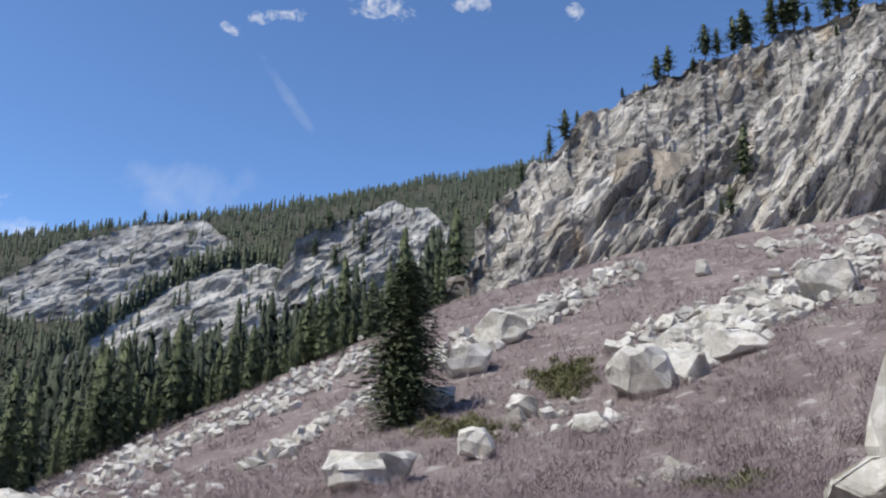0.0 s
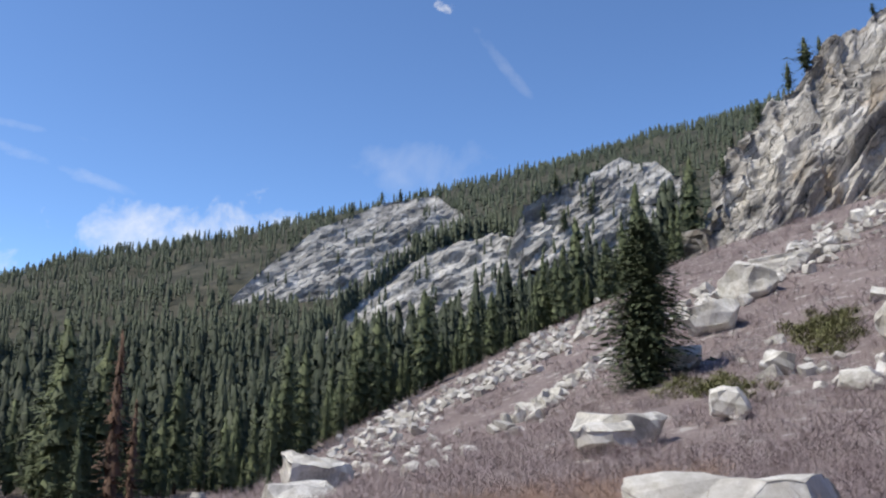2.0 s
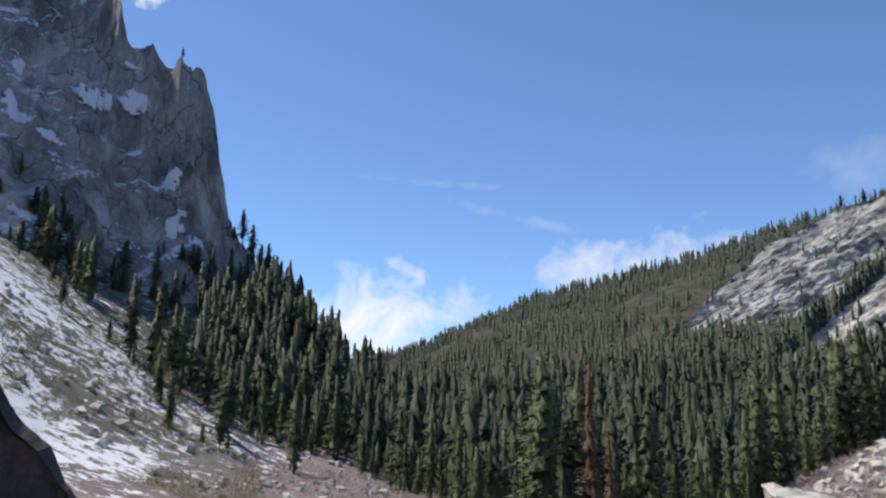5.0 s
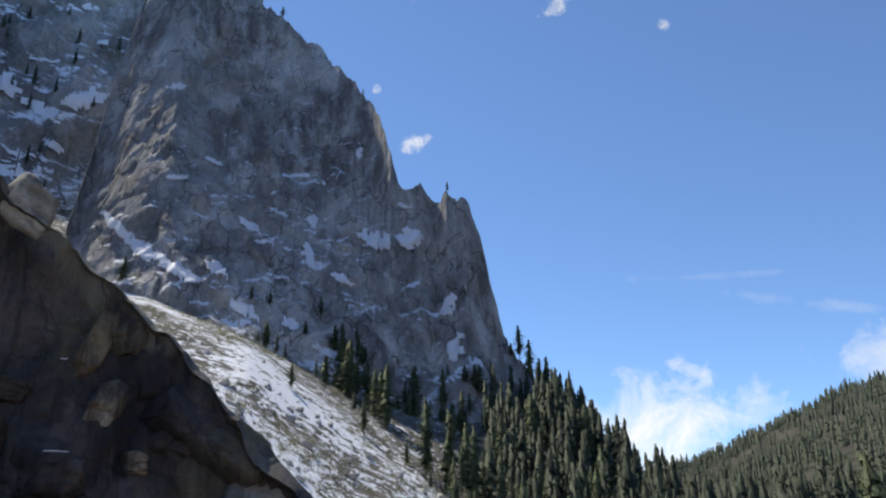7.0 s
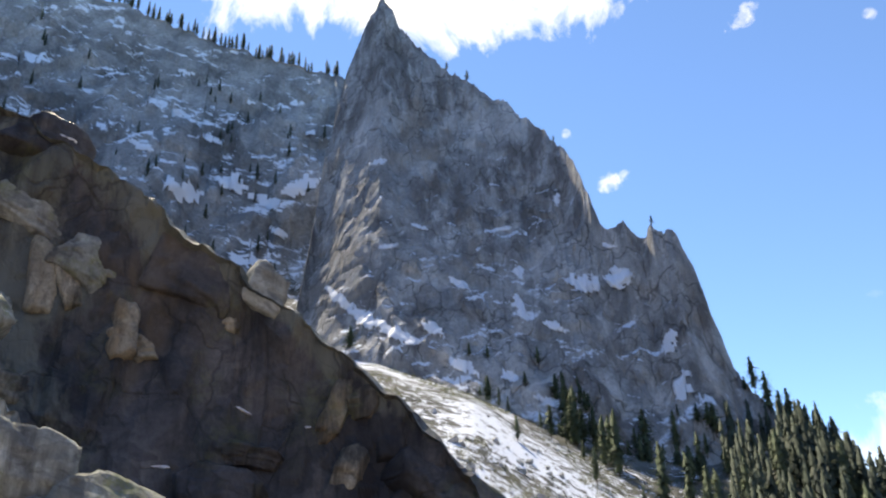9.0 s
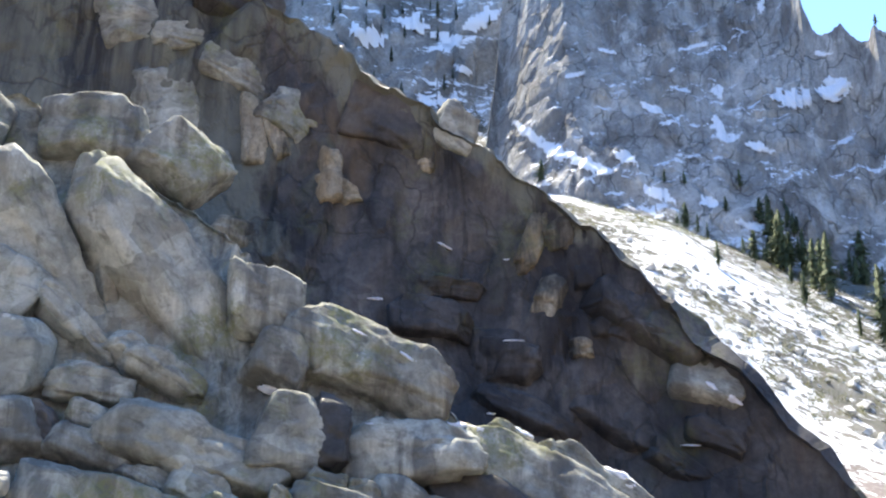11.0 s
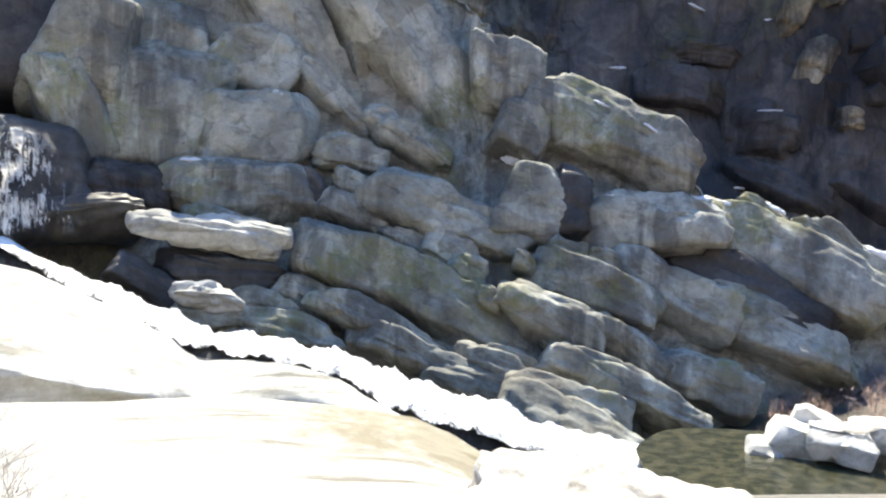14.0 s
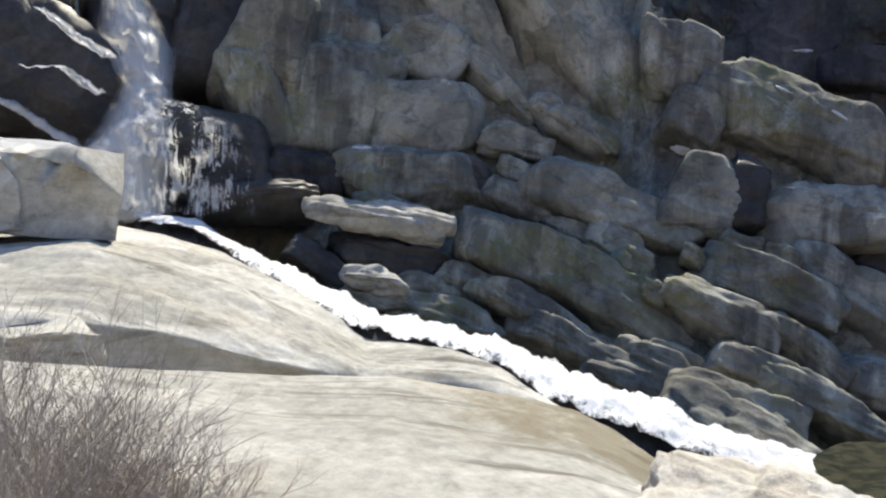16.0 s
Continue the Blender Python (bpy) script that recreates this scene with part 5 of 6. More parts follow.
# ---- conifers ----
def conifer_parts(seed, tall, wide, whorls, arms, sprays, bare=0.08, droop=0.25, ragged=0.25, hang=0.3, shape=0.62, slim=0.2, tiers=10, sides=9, fill=0.6, blade=1.0):
    """Trunk and crown of one conifer as vertex and face arrays."""
    rnd = random.Random(seed)
    tv, tf = [], []
    for k in range(7):
        h = k / 6 * tall * 0.97
        w = tall * 0.014 * (1 - 0.93 * k / 6) + 0.01
        for j in range(6):
            a = j * math.pi / 3
            tv.append((math.cos(a) * w, math.sin(a) * w, h))
    for k in range(6):
        for j in range(6):
            tf.append((k * 6 + j, k * 6 + (j + 1) % 6, k * 6 + 6 + (j + 1) % 6, k * 6 + 6 + j))
    cv, cf = [], []
    for k in range(whorls):
        t = k / (whorls - 1)
        h0 = tall * (bare + (0.985 - bare) * t ** 0.9)
        step = tall / whorls
        reach = wide * 0.5 * ((1 - t) ** shape + 0.03) * min(1.0, 0.7 + 1.6 * t)
        turn = rnd.random() * 6.28
        for j in range(arms):
            if rnd.random() < 0.12:
                continue
            a = turn + j * 6.283 / arms + rnd.gauss(0, 0.25)
            long = reach * (1 + rnd.gauss(0, ragged))
            h = h0 + rnd.uniform(-0.7, 0.7) * step * (1 - t)
            out = Vector((math.cos(a), math.sin(a), 0))
            side = Vector((-math.sin(a), math.cos(a), 0))
            for s in range(sprays):
                u = (s + 0.35 + 0.5 * rnd.random()) / sprays
                mid = out * long * u + Vector((0, 0, h - droop * long * u * u + rnd.gauss(0, 0.04) * long))
                mid += side * rnd.gauss(0, 0.16) * long * u
                size = blade * (0.75 / sprays + 0.2) * long * (1.05 - 0.35 * u) + tall * 0.008
                fwd = (out + side * rnd.gauss(0, 0.5) + Vector((0, 0, -hang + rnd.gauss(0, 0.25)))).normalized()
                x = (side + Vector((0, 0, rnd.gauss(0, 0.55)))).normalized()
                b = len(cv)
                drop = Vector((0, 0, size * 0.1))
                cv += [mid - fwd * size * 0.5 + x * size * slim - drop, mid - fwd * size * 0.5 - x * size * slim - drop, mid + fwd * size * 0.85]
                cf.append((b, b + 1, b + 2))
    for k in range(tiers):                           # the dense inside of the crown, tier by tier
        t = k / tiers
        reach = wide * 0.5 * fill * ((1 - t) ** shape + 0.03) * min(1.0, 0.75 + 1.6 * t)
        low, high = tall * (bare + (1 - bare) * t ** 0.95), tall * min(1.0, bare + (1 - bare) * ((k + 2.0) / tiers) ** 0.95)
        b, a = len(cv), rnd.random() * 6.28
        cv.append(Vector((rnd.gauss(0, 0.03) * wide, rnd.gauss(0, 0.03) * wide, high)))
        for j in range(sides):
            q = a + j * 6.283 / sides + rnd.gauss(0, 0.15)
            far = reach * (1 if j % 2 else 0.62) * (1 + rnd.gauss(0, ragged * 0.7))
            cv.append(Vector((math.cos(q) * far, math.sin(q) * far, low + rnd.uniform(-0.3, 0.5) * tall / tiers)))
        cf += [(b, b + 1 + j, b + 1 + (j + 1) % sides) for j in range(sides)]
    return (np.array([tuple(v) for v in tv]), np.array(tf)), (np.array([tuple(v) for v in cv]), np.array(cf))


def outward(v, f, lift=0.55):
    """Rounded shading for foliage: turns each spray's face outward, and gives it the shading of its side of the crown."""
    mid = v[f].mean(1)
    n = np.stack([mid[:, 0], mid[:, 1], np.zeros(len(mid))], 1)
    n /= np.linalg.norm(n, axis=1, keepdims=True) + 1e-6
    n[:, 2] = lift
    n /= np.linalg.norm(n, axis=1, keepdims=True)
    own = np.cross(v[f[:, 1]] - v[f[:, 0]], v[f[:, 2]] - v[f[:, 0]])
    own /= np.linalg.norm(own, axis=1, keepdims=True) + 1e-9
    away = (own * n).sum(1) < 0
    f[away] = f[away][:, ::-1]
    own[away] *= -1
    n = n * 0.85 + own * 0.2
    n /= np.linalg.norm(n, axis=1, keepdims=True)
    out = np.zeros((len(v), 3))
    np.add.at(out, f.ravel(), np.repeat(n, f.shape[1], axis=0))
    return out / (np.linalg.norm(out, axis=1, keepdims=True) + 1e-9)


def conifer(name, seed, tall, wide, whorls, arms, sprays, needles, label, bare=0.08, droop=0.25, ragged=0.25, shape=0.62, blade=1.0):
    (tv, tf), (cv, cf) = conifer_parts(seed, tall, wide, whorls, arms, sprays, bare, droop, ragged, 0.3, shape, blade=blade)
    tree = new(name)
    for part_name, v, f, mat in (("trunk", tv, tf, BARK), ("crown", cv, cf, needles)):
        new(part_name, mesh_of(part_name, v, f, mat, True, outward(v, f) if part_name == "crown" else None)).parent = tree
    return tagged(tree, label, "tree")


def stand(tree, p, turn, k, first=[]):
    """Place a tree: the first of its kind itself, then copies."""
    m = Matrix.Translation(p - Vector((0, 0, 0.3))) @ pose(0, 0, 0, 0, 0, turn) @ Matrix.Scale(k, 4)
    if tree in first:
        return copy_thing(tree, m)
    first.append(tree)
    tree.matrix_basis = m
    return tree


FIR_WORDS = "dark green conifer at the edge of the forest"
FIRS = [conifer("conifer", 10 + k, 20, (5.9, 6.6, 5.2, 6.2, 7.2)[k], 30, 10, 6, NEEDLES, FIR_WORDS, (0.06, 0.1, 0.04, 0.16, 0.08)[k], ragged=0.32, blade=0.75) for k in range(5)]
PINES = [conifer("pine", 30 + k, 14, (6.5, 7.5, 5.5)[k], 16, 9, 6, NEEDLES, "ragged pine on the rocky skyline", 0.2, 0.05, 0.45) for k in range(3)]
for tree in FIRS:
    tagged(tree, group="forest trees")
for tree in PINES:
    tagged(tree, group="trees on the rocks")


def edge_of_forest(az):
    return float(np.interp(az, [2, 5, 12, 20, 28, 34, 40, 47, 52, 56, 62, 66, 72, 80], [190, 168, 168, 165, 150, 128, 112, 106, 120, 150, 190, 180, 175, 185]))


DOMES = [(19.3, 36.5, 545, 660), (14, 31, 378, 455), (4, 17, 398, 455)]
rnd = random.Random(11)
forest = []
for k in range(2300):
    az = rnd.uniform(4, 67)
    e = edge_of_forest(az)
    r = e + (420 - e) * rnd.random() ** 1.3
    if any(a0 < az < a1 and r0 - 8 < r < r1 for a0, a1, r0, r1 in DOMES):
        continue
    if az < 12 and rnd.random() < 0.45:
        continue
    forest.append((r - e, az, r, 0.36 + 0.8 * rnd.random() ** 1.4))
forest.sort()
for d, az, r, k in forest[:270]:
    stand(FIRS[rnd.randrange(5)], land(az, r), rnd.uniform(0, 360), k)

LOW = [conifer_parts(50 + k, 20, (6.2, 7.0, 5.6, 6.6)[k], 15, 8, 1, 0.05, hang=0.75, slim=0.17, tiers=6, sides=8, fill=0.66)[1] for k in range(4)]
FAR = [conifer_parts(60 + k, 20, (5.6, 6.4, 5.0, 6.0)[k], 5, 2, 1, 0.02, hang=0.8, slim=0.3, tiers=4, sides=8, fill=1.0)[1] for k in range(4)]


def wood(name, kinds, spots, mat, label):
    """A wood too thick to count: all its trees in one mesh."""
    vs, fs, ns, base = [], [], [], 0
    rnd = random.Random(len(spots))
    shades = [outward(v, f) for v, f in kinds]
    for p, k in spots:
        pick = rnd.randrange(len(kinds))
        v, f = kinds[pick]
        a = rnd.uniform(0, 6.28)
        c, s = math.cos(a), math.sin(a)
        turn = np.array([[c, s, 0], [-s, c, 0], [0, 0, 1]])
        vs.append(v @ turn * k + np.array((p.x, p.y, p.z - 0.3)))
        ns.append(shades[pick] @ turn)
        fs.append(f + base)
        base += len(v)
    ob = new(name, mesh_of(name, np.concatenate(vs), np.concatenate(fs), mat, True, np.concatenate(ns)))
    return tagged(ob, label, "forest", kind="stuff")


wood("valley_forest", LOW, list(zip(lands([(az, r) for d, az, r, k in forest[270:]]), [k for d, az, r, k in forest[270:]])), NEEDLES_FAR, "dense dark conifer forest on the valley floor")
places = []
while len(places) < 10500:
    az, r = rnd.uniform(-6, 60), math.sqrt(rnd.uniform(400**2, 1150**2))
    if not any(a0 < az < a1 and r0 - 5 < r < r1 + 10 for a0, a1, r0, r1 in DOMES):
        places.append((az, r))
spots = []
for p in lands(places):
    if noise.noise((p.x * 0.008, p.y * 0.008, 5)) > -0.12 or rnd.random() < 0.3:
        spots.append((p, 0.28 + 0.55 * rnd.random() ** 1.5))
crest = [(rnd.uniform(-4, 57), rnd.uniform(1050, 1120)) for k in range(900)]      # the crest of the far ridge
spots += [(p, 0.25 + 0.6 * rnd.random() ** 1.8) for p in lands(crest)]
foot = [(rnd.uniform(a0 - 1, a1 + 1), rnd.uniform(r0 - 45, r0 + 14)) for a0, a1, r0, r1 in DOMES for k in range(170)]
spots += [(p, rnd.uniform(0.3, 0.75)) for p in lands(foot)]
for name, a0, a1, most in (("granite_dome2", 20, 36.5, 170), ("granite_dome3", 13.6, 31.2, 150), ("granite_outcrop4", 4.2, 17, 110)):
    for k in range(most):                            # ledges on the domes
        az, v = rnd.uniform(a0, a1), rnd.random()
        if noise.noise((az * 0.5, v * 4, 3.0)) > 0.1:
            spots.append((perch(name, az, v), rnd.uniform(0.2, 0.5)))
for name, a0, a1, most in (("granite_dome3", 14.5, 31, 190), ("granite_outcrop4", 11, 17, 30), ("granite_dome2", 20.5, 36, 26)):
    for k in range(most):                            # along the crests of the lower rocks
        spots.append((perch(name, rnd.uniform(a0, a1), rnd.uniform(0.93, 1.0)), rnd.uniform(0.4, 0.85) if most > 50 else rnd.uniform(0.2, 0.45)))
wood("ridge_forest", FAR, spots, NEEDLES_FAR, "conifer forest covering the far ridge")
places = [(rnd.uniform(57, 71), rnd.uniform(195, 335)) for k in range(250)]
spots = [(p, 0.3 + 0.75 * rnd.random() ** 1.5) for p in lands(places)]
spots += [(perch("mountain_flank10", rnd.uniform(97, 130), 1), rnd.uniform(0.45, 0.95)) for k in range(120)]
spots += [(perch("mountain_flank10", rnd.uniform(98, 128), rnd.uniform(0.05, 0.8)), rnd.uniform(0.3, 0.7)) for k in range(110)]
wood("mountain_forest", LOW, spots, NEEDLES_FAR, "dark conifers on the shaded mountainside")

# trees on the snowy slope under the spire
for k in range(110):
    az = min(98, max(64, rnd.gauss(74, 7)))
    r = rnd.uniform(150, 285) if az < 76 else rnd.uniform(190, 285)
    foot = perch("mountain_spire5", az, rnd.random() ** 2 * 0.25) if 70 < az < 90 and k % 3 else land(az, r)
    stand((FIRS[1], FIRS[4], *PINES)[rnd.randrange(5)], foot, rnd.uniform(0, 360), rnd.uniform(0.45, 1.0))

for k in range(34):                                  # taller ones along the upper edge of the talus
    az = rnd.uniform(60, 77)
    stand(FIRS[rnd.randrange(5)], land(az, rnd.uniform(186, 240)), rnd.uniform(0, 360), rnd.uniform(0.6, 1.05))

# single trees that stand out
hero = conifer("fir", 77, 17.8, 7.6, 66, 24, 13, NEEDLES, "big dense green fir standing alone on the slope", 0.02, 0.25, 0.28, 0.36, 0.6)
stand(hero, on_land(7.6, 1.2), 30, 1.0)
dead = conifer("dead_conifer", 78, 24, 4.4, 30, 8, 4, DEAD, "dead rust-brown conifer among green ones", 0.1)
stand(dead, land(43.6, 101), 0, 0.86)
stand(dead, land(42.4, 103), 90, 0.62)
stand(FIRS[0], land(45.6, 84), 10, 0.62)
stand(FIRS[2], land(33.6, 108), 50, 0.9)
stand(FIRS[3], land(13.2, 160), 20, 1.15)
stand(FIRS[1], land(12.0, 150), 80, 0.35)
for az, v, k in ((-2.6, 1, 0.75), (-3.7, 1, 0.8), (-5.0, 1, 0.55), (-8.2, 1, 0.3), (-10.7, 1, 0.75), (-11.6, 1, 0.8), (-13.2, 1, 0.55), (-14.0, 1, 0.95), (-14.8, 1, 0.85), (-16.0, 1, 1.1), (-16.9, 1, 1.2), (-17.6, 1, 0.9),
                 (-19.2, 1, 1.2), (-20.0, 1, 0.95), (-20.8, 1, 1.3), (-21.6, 1, 1.2), (-22.6, 1, 1.1), (-23.6, 1, 1.0), (-24.6, 0.97, 0.9), (-25.6, 1, 0.9), (-26.6, 0.96, 1.0), (-15.3, 0.15, 0.85), (-15.8, 0.12, 0.7), (-17.1, 0.27, 1.25), (-23.8, 0.86, 0.9),
                 (-21.6, 0.68, 0.75), (-10.0, 0.93, 0.4), (-13.4, 0.9, 0.4), (1.2, 0.95, 0.6), (-0.6, 0.97, 0.6), (2.2, 0.9, 0.5)):
    stand(PINES[rnd.randrange(3)], perch("cliff1", az, v), rnd.uniform(0, 360), k * 0.95)
for az, v, k in ((20.8, 1, 0.9), (22, 1, 0.6), (23.5, 1, 0.7), (25, 1, 0.8), (26.4, 1, 0.8), (27.6, 1, 0.6), (28.6, 1, 0.9), (30, 1, 0.6), (31.5, 1, 0.8), (24.4, 0.5, 0.7), (27.0, 0.6, 0.8), (29.5, 0.4, 0.8), (22.4, 0.4, 0.9)):
    stand(PINES[rnd.randrange(3)], perch("granite_dome2", az, v), rnd.uniform(0, 360), k)
for az, v, k in ((8, 1, 0.5), (10.5, 1, 0.8), (12, 1, 0.7), (13.6, 1, 0.9), (15, 1, 0.8), (6, 0.5, 0.8), (9, 0.3, 1), (11, 0.45, 0.9), (13, 0.3, 1), (14.6, 0.6, 0.9), (7.4, 0.2, 1.0)):
    stand(PINES[rnd.randrange(3)], perch("granite_outcrop4", az, v), rnd.uniform(0, 360), k)
for az, v, k in ((80.2, 1, 0.5), (87.2, 1, 0.6), (88.9, 1, 0.5), (92.5, 1, 0.4), (73.4, 1, 0.4), (69.0, 0.9, 1.0), (68.4, 1, 1.1), (67.6, 1, 1.2), (66.9, 1, 1.0), (66.4, 1, 1.2), (88, 0.12, 0.9), (84, 0.1, 1.0), (80, 0.15, 0.9), (76, 0.12, 1.0), (97, 0.1, 0.8)):
    stand(PINES[rnd.randrange(3)], perch("mountain_spire5", az, v), rnd.uniform(0, 360), k)


# ---- brush ----
def shrub_parts(seed, twigs, tall, wide, thick):
    """A bare shrub: leaning stems, each with side twigs that point every way."""
    rnd = random.Random(seed)
    v, f = [], []

    def twig(a, b, w):
        side = (b - a).cross(Vector((rnd.gauss(0, 1), rnd.gauss(0, 1), rnd.gauss(0, 1)))).normalized() * w
        k = len(v)
        v.extend([a - side, a + side, b])
        f.append((k, k + 1, k + 2))

    for k in range(twigs // 6):
        a = rnd.uniform(0, 6.28)
        lean = abs(rnd.gauss(0, 0.5))
        foot = Vector((rnd.gauss(0, 0.2), rnd.gauss(0, 0.2), 0)) * wide
        tip = foot + Vector((math.cos(a) * lean * wide * 0.6, math.sin(a) * lean * wide * 0.6, tall * rnd.uniform(0.55, 0.95) * (1 - 0.3 * min(lean, 1.5))))
        twig(foot, tip, thick * 1.3)
        for j in range(5):
            p = foot.lerp(tip, rnd.uniform(0.3, 0.95))
            twig(p, p + Vector((rnd.gauss(0, 0.17), rnd.gauss(0, 0.17), rnd.uniform(0.02, 0.3))) * tall, thick * rnd.uniform(0.6, 1.1))
    return np.array([tuple(p) for p in v]), np.array(f)


def thicket(name, kinds, spots, mat, label):
    vs, fs, base = [], [], 0
    rnd = random.Random(len(spots))
    for p, k in spots:
        v, f = kinds[rnd.randrange(len(kinds))]
        a = rnd.uniform(0, 6.28)
        c, s = math.cos(a) * k, math.sin(a) * k
        vs.append(np.stack([v[:, 0] * c - v[:, 1] * s + p.x, v[:, 0] * s + v[:, 1] * c + p.y, v[:, 2] * k + p.z - 0.05], 1))
        fs.append(f + base)
        base += len(v)
    v, f = np.concatenate(vs), np.concatenate(fs)
    down = np.cross(v[f[:, 1]] - v[f[:, 0]], v[f[:, 2]] - v[f[:, 0]])[:, 2] < 0
    f[down] = f[down][:, ::-1]
    n = np.repeat(np.random.RandomState(3).normal(0, 0.3, (len(f), 3)) + (0, 0, 0.8), 3, axis=0)
    n /= np.linalg.norm(n, axis=1, keepdims=True)
    ob = new(name, mesh_of(name, v, f, mat, True, n))
    return tagged(ob, label, "brush", kind="stuff")


def brushy(p):
    return noise.noise((p.x * 0.05, p.y * 0.05, 9)) + 0.5 * noise.noise((p.x * 0.16, p.y * 0.16, 2)) > -0.42


NEAR_KINDS = [shrub_parts(90 + k, 168, 1.1, 1.3, 0.0055) for k in range(4)]
MID_KINDS = [shrub_parts(95 + k, 120, 1.1, 1.9, 0.011) for k in range(4)]
FAR_KINDS = [shrub_parts(100 + k, 60, 1.2, 2.8, 0.024) for k in range(4)]
near_spots, mid_spots, far_spots, red_spots = [], [], [], []
places = []
while len(places) < 11500:
    az, r = rnd.uniform(-36, 98), 13 + 160 * rnd.random() ** 1.4
    if r < edge_of_forest(az) and (az < 72 or r < 46) and (az < 88 or r > 26):
        places.append((az, r))
for (az, r), p in zip(places, lands(places)):
    if brushy(p):
        red = r < 36 and az > 3 and (rnd.random() < 0.75 or az > 75)
        (red_spots if red else near_spots if r < 36 else mid_spots if r < 80 else far_spots).append((p, rnd.uniform(0.55, 1.25)))
thicket("brush", NEAR_KINDS, near_spots, TWIGS, "bare grey-purple brush on the near slope")
thicket("brush", MID_KINDS, mid_spots, TWIGS, "bare purple brush across the hillside")
thicket("brush", FAR_KINDS, far_spots, TWIGS, "far bare brush below the cliffs")
thicket("red_brush", NEAR_KINDS, red_spots, TWIGS_RED, "bare reddish willow brush in the meadow")
slope = [(rnd.uniform(66, 100), rnd.uniform(95, 285)) for k in range(3200)]
slope = [(p, rnd.uniform(0.5, 1.5)) for p in lands(slope) if noise.noise((p.x * 0.03, p.y * 0.03, 7)) > -0.1]
thicket("slope_brush", FAR_KINDS, slope, TWIGS_GREEN, "dark low brush poking through the snow")
green = [(on_land(rnd.gauss(-3.8, 1.2), rnd.gauss(4.6, 0.5)), rnd.uniform(0.7, 1.3)) for k in range(60)]
green += [(on_land(rnd.gauss(4, 1.6), rnd.gauss(0.9, 0.4)), rnd.uniform(0.5, 1.0)) for k in range(40)]
green += [(on_land(rnd.gauss(-14.5, 1.0), rnd.gauss(-2.6, 0.3)), rnd.uniform(0.4, 0.8)) for k in range(25)]
thicket("green_brush", [shrub_parts(110, 180, 1.3, 1.6, 0.05)], green, TWIGS_GREEN, "olive green leafy brush on the hillside")


def bush(az, r, tall, wide, seed, label):
    """A bare bush close to the camera: many forked stems."""
    rnd = random.Random(seed)
    ob = new("bush")
    v, f = [], []

    def stem(p, way, long, thick, left):
        tip = p + way * long
        side = way.cross(Vector((rnd.gauss(0, 1), rnd.gauss(0, 1), rnd.gauss(0, 1)))).normalized()
        other = way.cross(side).normalized()
        b = len(v)
        for q, w in ((p, thick), (tip, thick * 0.6)):
            v.extend([q + side * w, q - side * w * 0.5 + other * w * 0.87, q - side * w * 0.5 - other * w * 0.87])
        f.extend([(b + i, b + (i + 1) % 3, b + 3 + (i + 1) % 3, b + 3 + i) for i in range(3)])
        if left:
            for k in range(rnd.choice((2, 3, 3))):
                turn = (way + Vector((rnd.gauss(0, 0.42), rnd.gauss(0, 0.42), rnd.gauss(0.12, 0.3)))).normalized()
                stem(tip.lerp(p, rnd.random() * 0.4), turn, long * rnd.uniform(0.6, 0.85), thick * 0.62, left - 1)

    for k in range(38):
        a = rnd.uniform(0, 6.28)
        lean = rnd.uniform(0.1, 0.9)
        way = Vector((math.cos(a) * lean, math.sin(a) * lean, 1)).normalized()
        stem(Vector((math.cos(a), math.sin(a), 0)) * rnd.random() * wide * 0.25, way, tall * rnd.uniform(0.28, 0.4), 0.011, 4)
        new("stem", mesh_of("stem", [tuple(q) for q in v], f, TWIGS_RED if seed % 2 else TWIGS_GREY, False)).parent = ob
        v.clear()
        f.clear()
    ob.location = land(az, r)
    ob.location.z -= 0.1
    return tagged(ob, label, "bush", "bushes beside the slab")


bush(159.5, 7.6, 2.7, 2.3, 8, "bare bush beside the granite slab")
bush(155.2, 7.2, 1.9, 1.8, 2, "bare grey bush in front of the slab")
bush(151.2, 7.0, 1.35, 1.2, 3, "low bare reddish bush on the slab edge")
bush(164, 7.8, 2.7, 2.2, 4, "bare grey bush in front of the slab")
bush(157.0, 6.4, 1.7, 1.9, 6, "low bare grey bush in front of the slab")
bush(86.0, 28, 2.9, 3.0, 5, "large bare reddish bush above the pool")
bush(84.2, 27, 2.9, 3.0, 7, "large bare reddish bush above the pool")
bush(88.0, 25, 2.7, 3.0, 9, "large bare reddish bush above the pool")
bush(90.3, 23, 2.4, 2.6, 11, "bare reddish bush above the pool")
bush(91.2, 23, 1.9, 2.2, 13, "bare reddish bush above the pool")


# ---- clouds ----
def cloud_material(name, grain, edge, strength, wild=0.75):
    n = Nodes(name)
    f = n.noise(n.place(), grain, 8, 0.62, 0.4)
    a = n.span(n.math("ADD", n.span(f, 0.3, 0.7, -wild, wild), n.span(n.attr("body"), 0, 1, -0.8, 0.55)), 0.0, edge)
    glow = n.add("ShaderNodeEmission", Color=(1, 1, 1, 1), Strength=strength)
    clear = n.add("ShaderNodeBsdfTransparent")
    mix = n.add("ShaderNodeMixShader", Fac=n.math("MULTIPLY", a, n.attr("veil")))
    n.put(mix.inputs[1], clear.outputs[0])
    n.put(mix.inputs[2], glow.outputs[0])
    n.put(n.t.nodes["Material Output"].inputs["Surface"], mix.outputs[0])
    return n.mat


PUFF = cloud_material("white_cloud", 0.013, 1.7, 1.0)
BANK = cloud_material("bright_cloud_bank", 0.0022, 0.45, 1.2, 0.4)
WISP = cloud_material("thin_cloud", 0.0035, 1.2, 0.95)


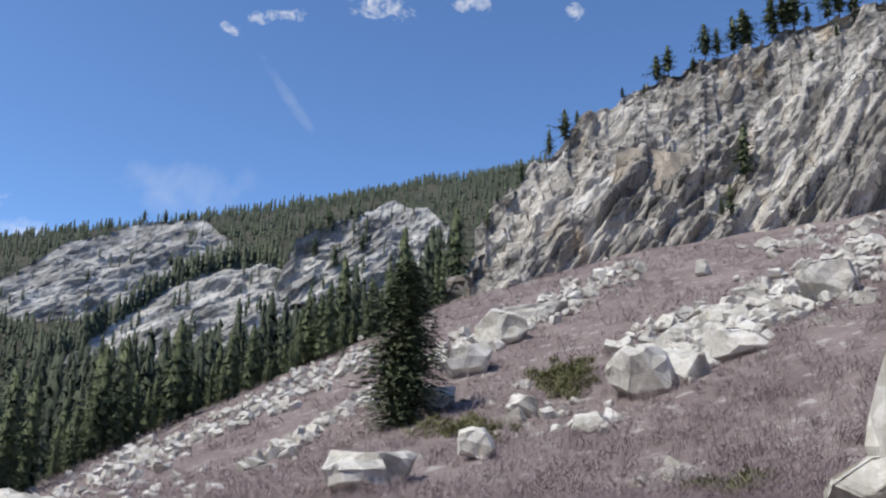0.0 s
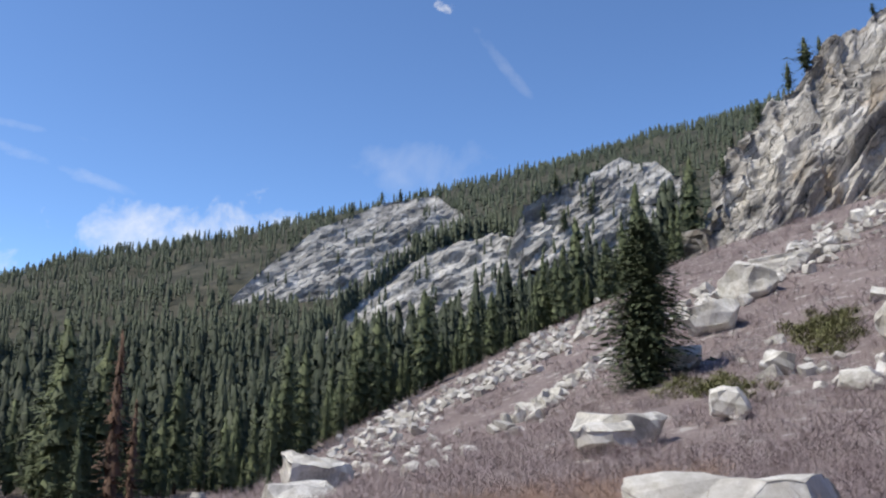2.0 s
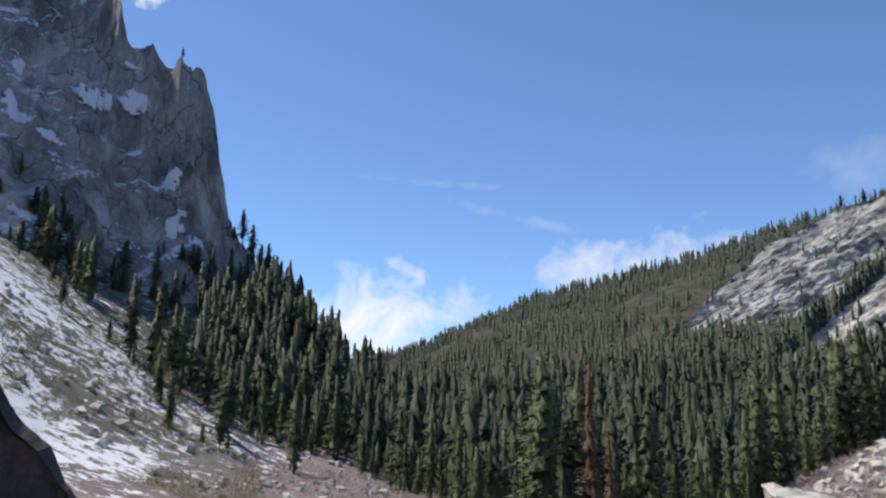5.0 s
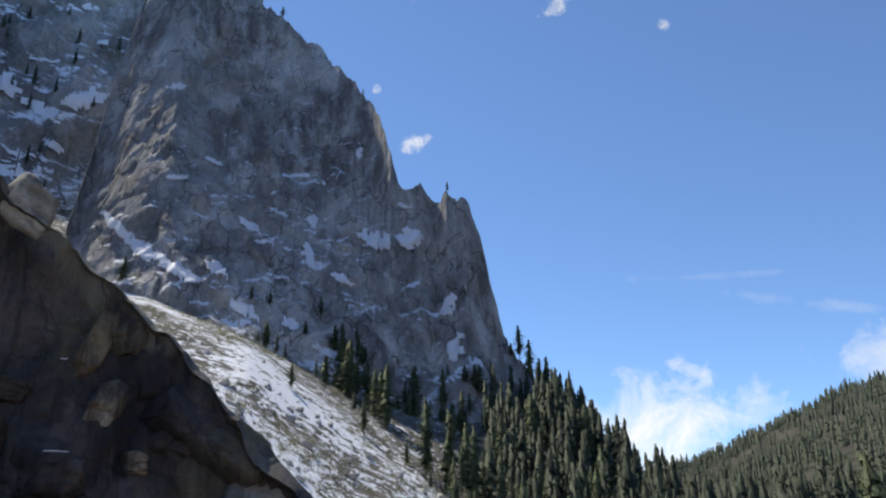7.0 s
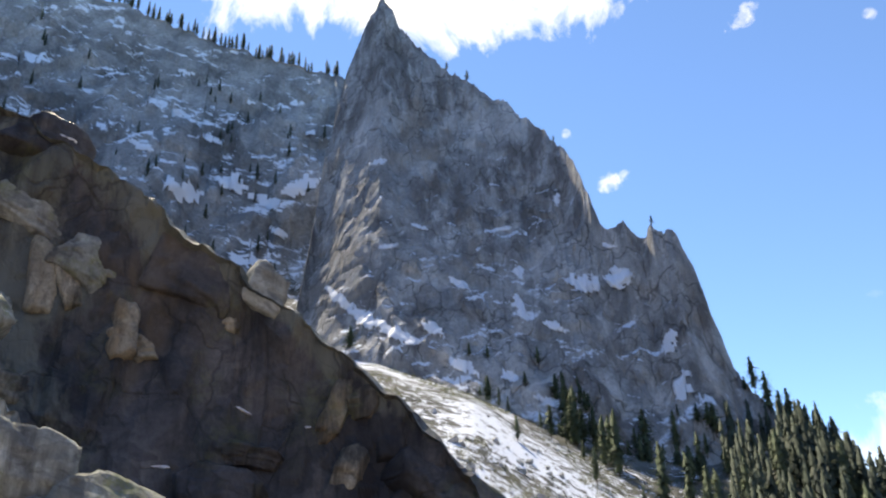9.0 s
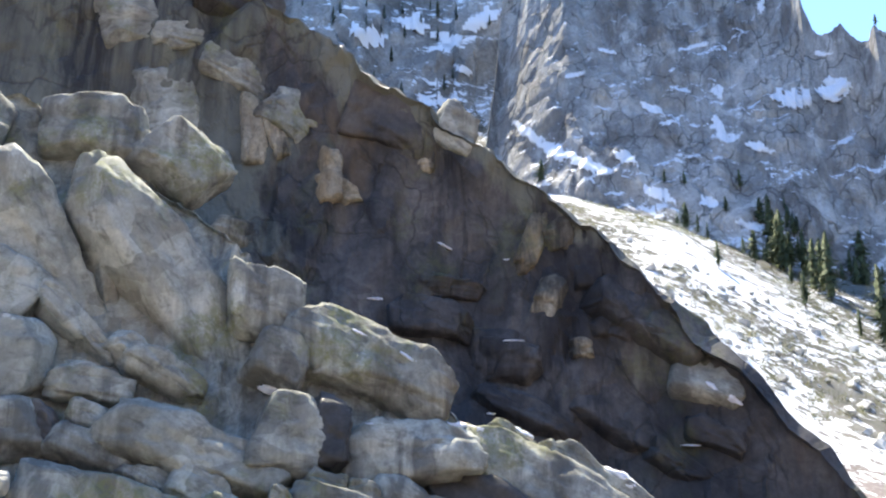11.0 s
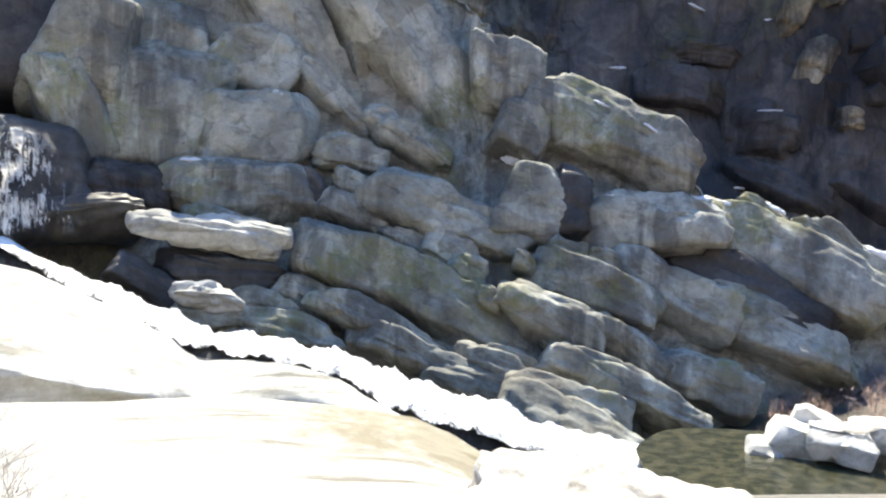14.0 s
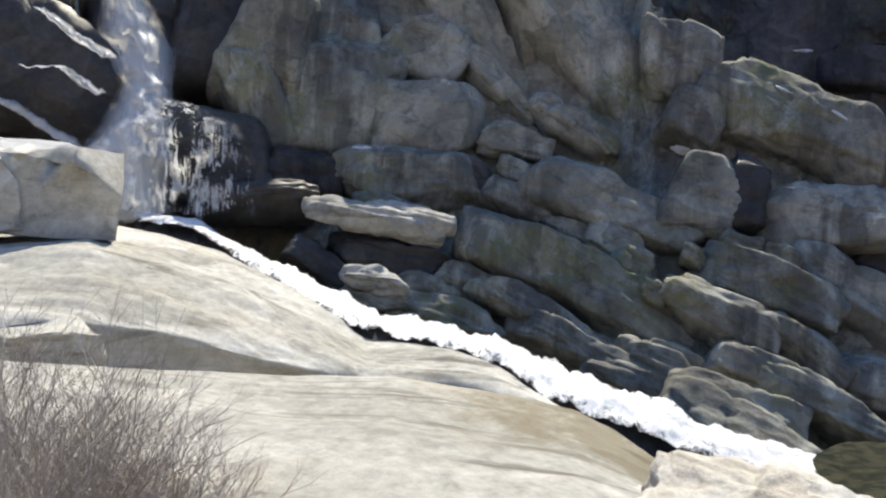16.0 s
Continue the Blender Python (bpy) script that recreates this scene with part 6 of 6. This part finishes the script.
def cloud(az, el, wide, tall, tilt=0.0, veil=1.0, mat=PUFF, label="small white cloud in a blue sky"):
    """A far cloud; wide and tall in degrees of sky, tilt in degrees."""
    n = 24
    verts, body = [], []
    c, s = math.cos(radians(tilt)), math.sin(radians(tilt))
    for i in range(n):
        for j in range(n):
            u, v = i / (n - 1) * 2 - 1, j / (n - 1) * 2 - 1
            a = az - (u * wide * c + v * tall * s) / 2 / math.cos(radians(el))
            e = el + (v * tall * c - u * wide * s) / 2
            dist = 4300 - 60 * max(0, 1 - u * u - v * v)
            verts.append(spot(a, dist * math.cos(radians(e)), EYE + dist * math.sin(radians(e))))
            body.append(max(0.0, 1 - (u * u + v * v)))
    me = mesh_of("cloud", verts, grid_faces(n, n), mat)
    for key, values in (("body", body), ("veil", [veil] * len(body))):
        me.attributes.new(key, "FLOAT", "POINT").data.foreach_set("value", np.array(values, dtype=np.float32))
    return tagged(new("backdrop_cloud", me), label, "cloud", kind="structure")


cloud(21.6, 27.9, 2.6, 1.2, 10)
cloud(18.3, 29.2, 5.5, 1.8, -8, 0.9)
cloud(10.5, 30.6, 7, 2.6, 5)
cloud(3.0, 31.0, 5, 1.8, 0, 0.9)
cloud(-4.9, 30.2, 2.4, 1.8)
cloud(76.0, 28.4, 3.6, 1.8, -12)
cloud(79.2, 32.1, 1.0, 1.2, 0, 0.8)
cloud(63.8, 37.3, 4.0, 1.8, -22, 0.9)
cloud(55.2, 34.9, 1.2, 1.2, 0, 0.6)
cloud(92, 46, 84, 23, 0, 1.0, BANK, "broad bright white cloud above the spire")
cloud(56, 11.2, 7, 1.6, 22, 0.75, WISP, "thin white streak of cloud over the notch")
cloud(58.5, 7.5, 24, 12, 0, 1.0, WISP, "bright hazy cloud low over the notch")
cloud(40, 12.0, 26, 7, -8, 0.75, WISP, "pale haze above the far ridge")
cloud(24, 17, 18, 5, -12, 0.15, WISP, "pale haze above the far ridge")
cloud(17.0, 23.8, 1.4, 11.5, -38, 0.13, WISP, "faint old vapour trail")
cloud(48.8, 15.2, 18, 1.3, 15, 0.2, WISP, "faint old vapour trail")
cloud(53, 17.5, 20, 0.9, 4, 0.15, WISP, "faint old vapour trail")
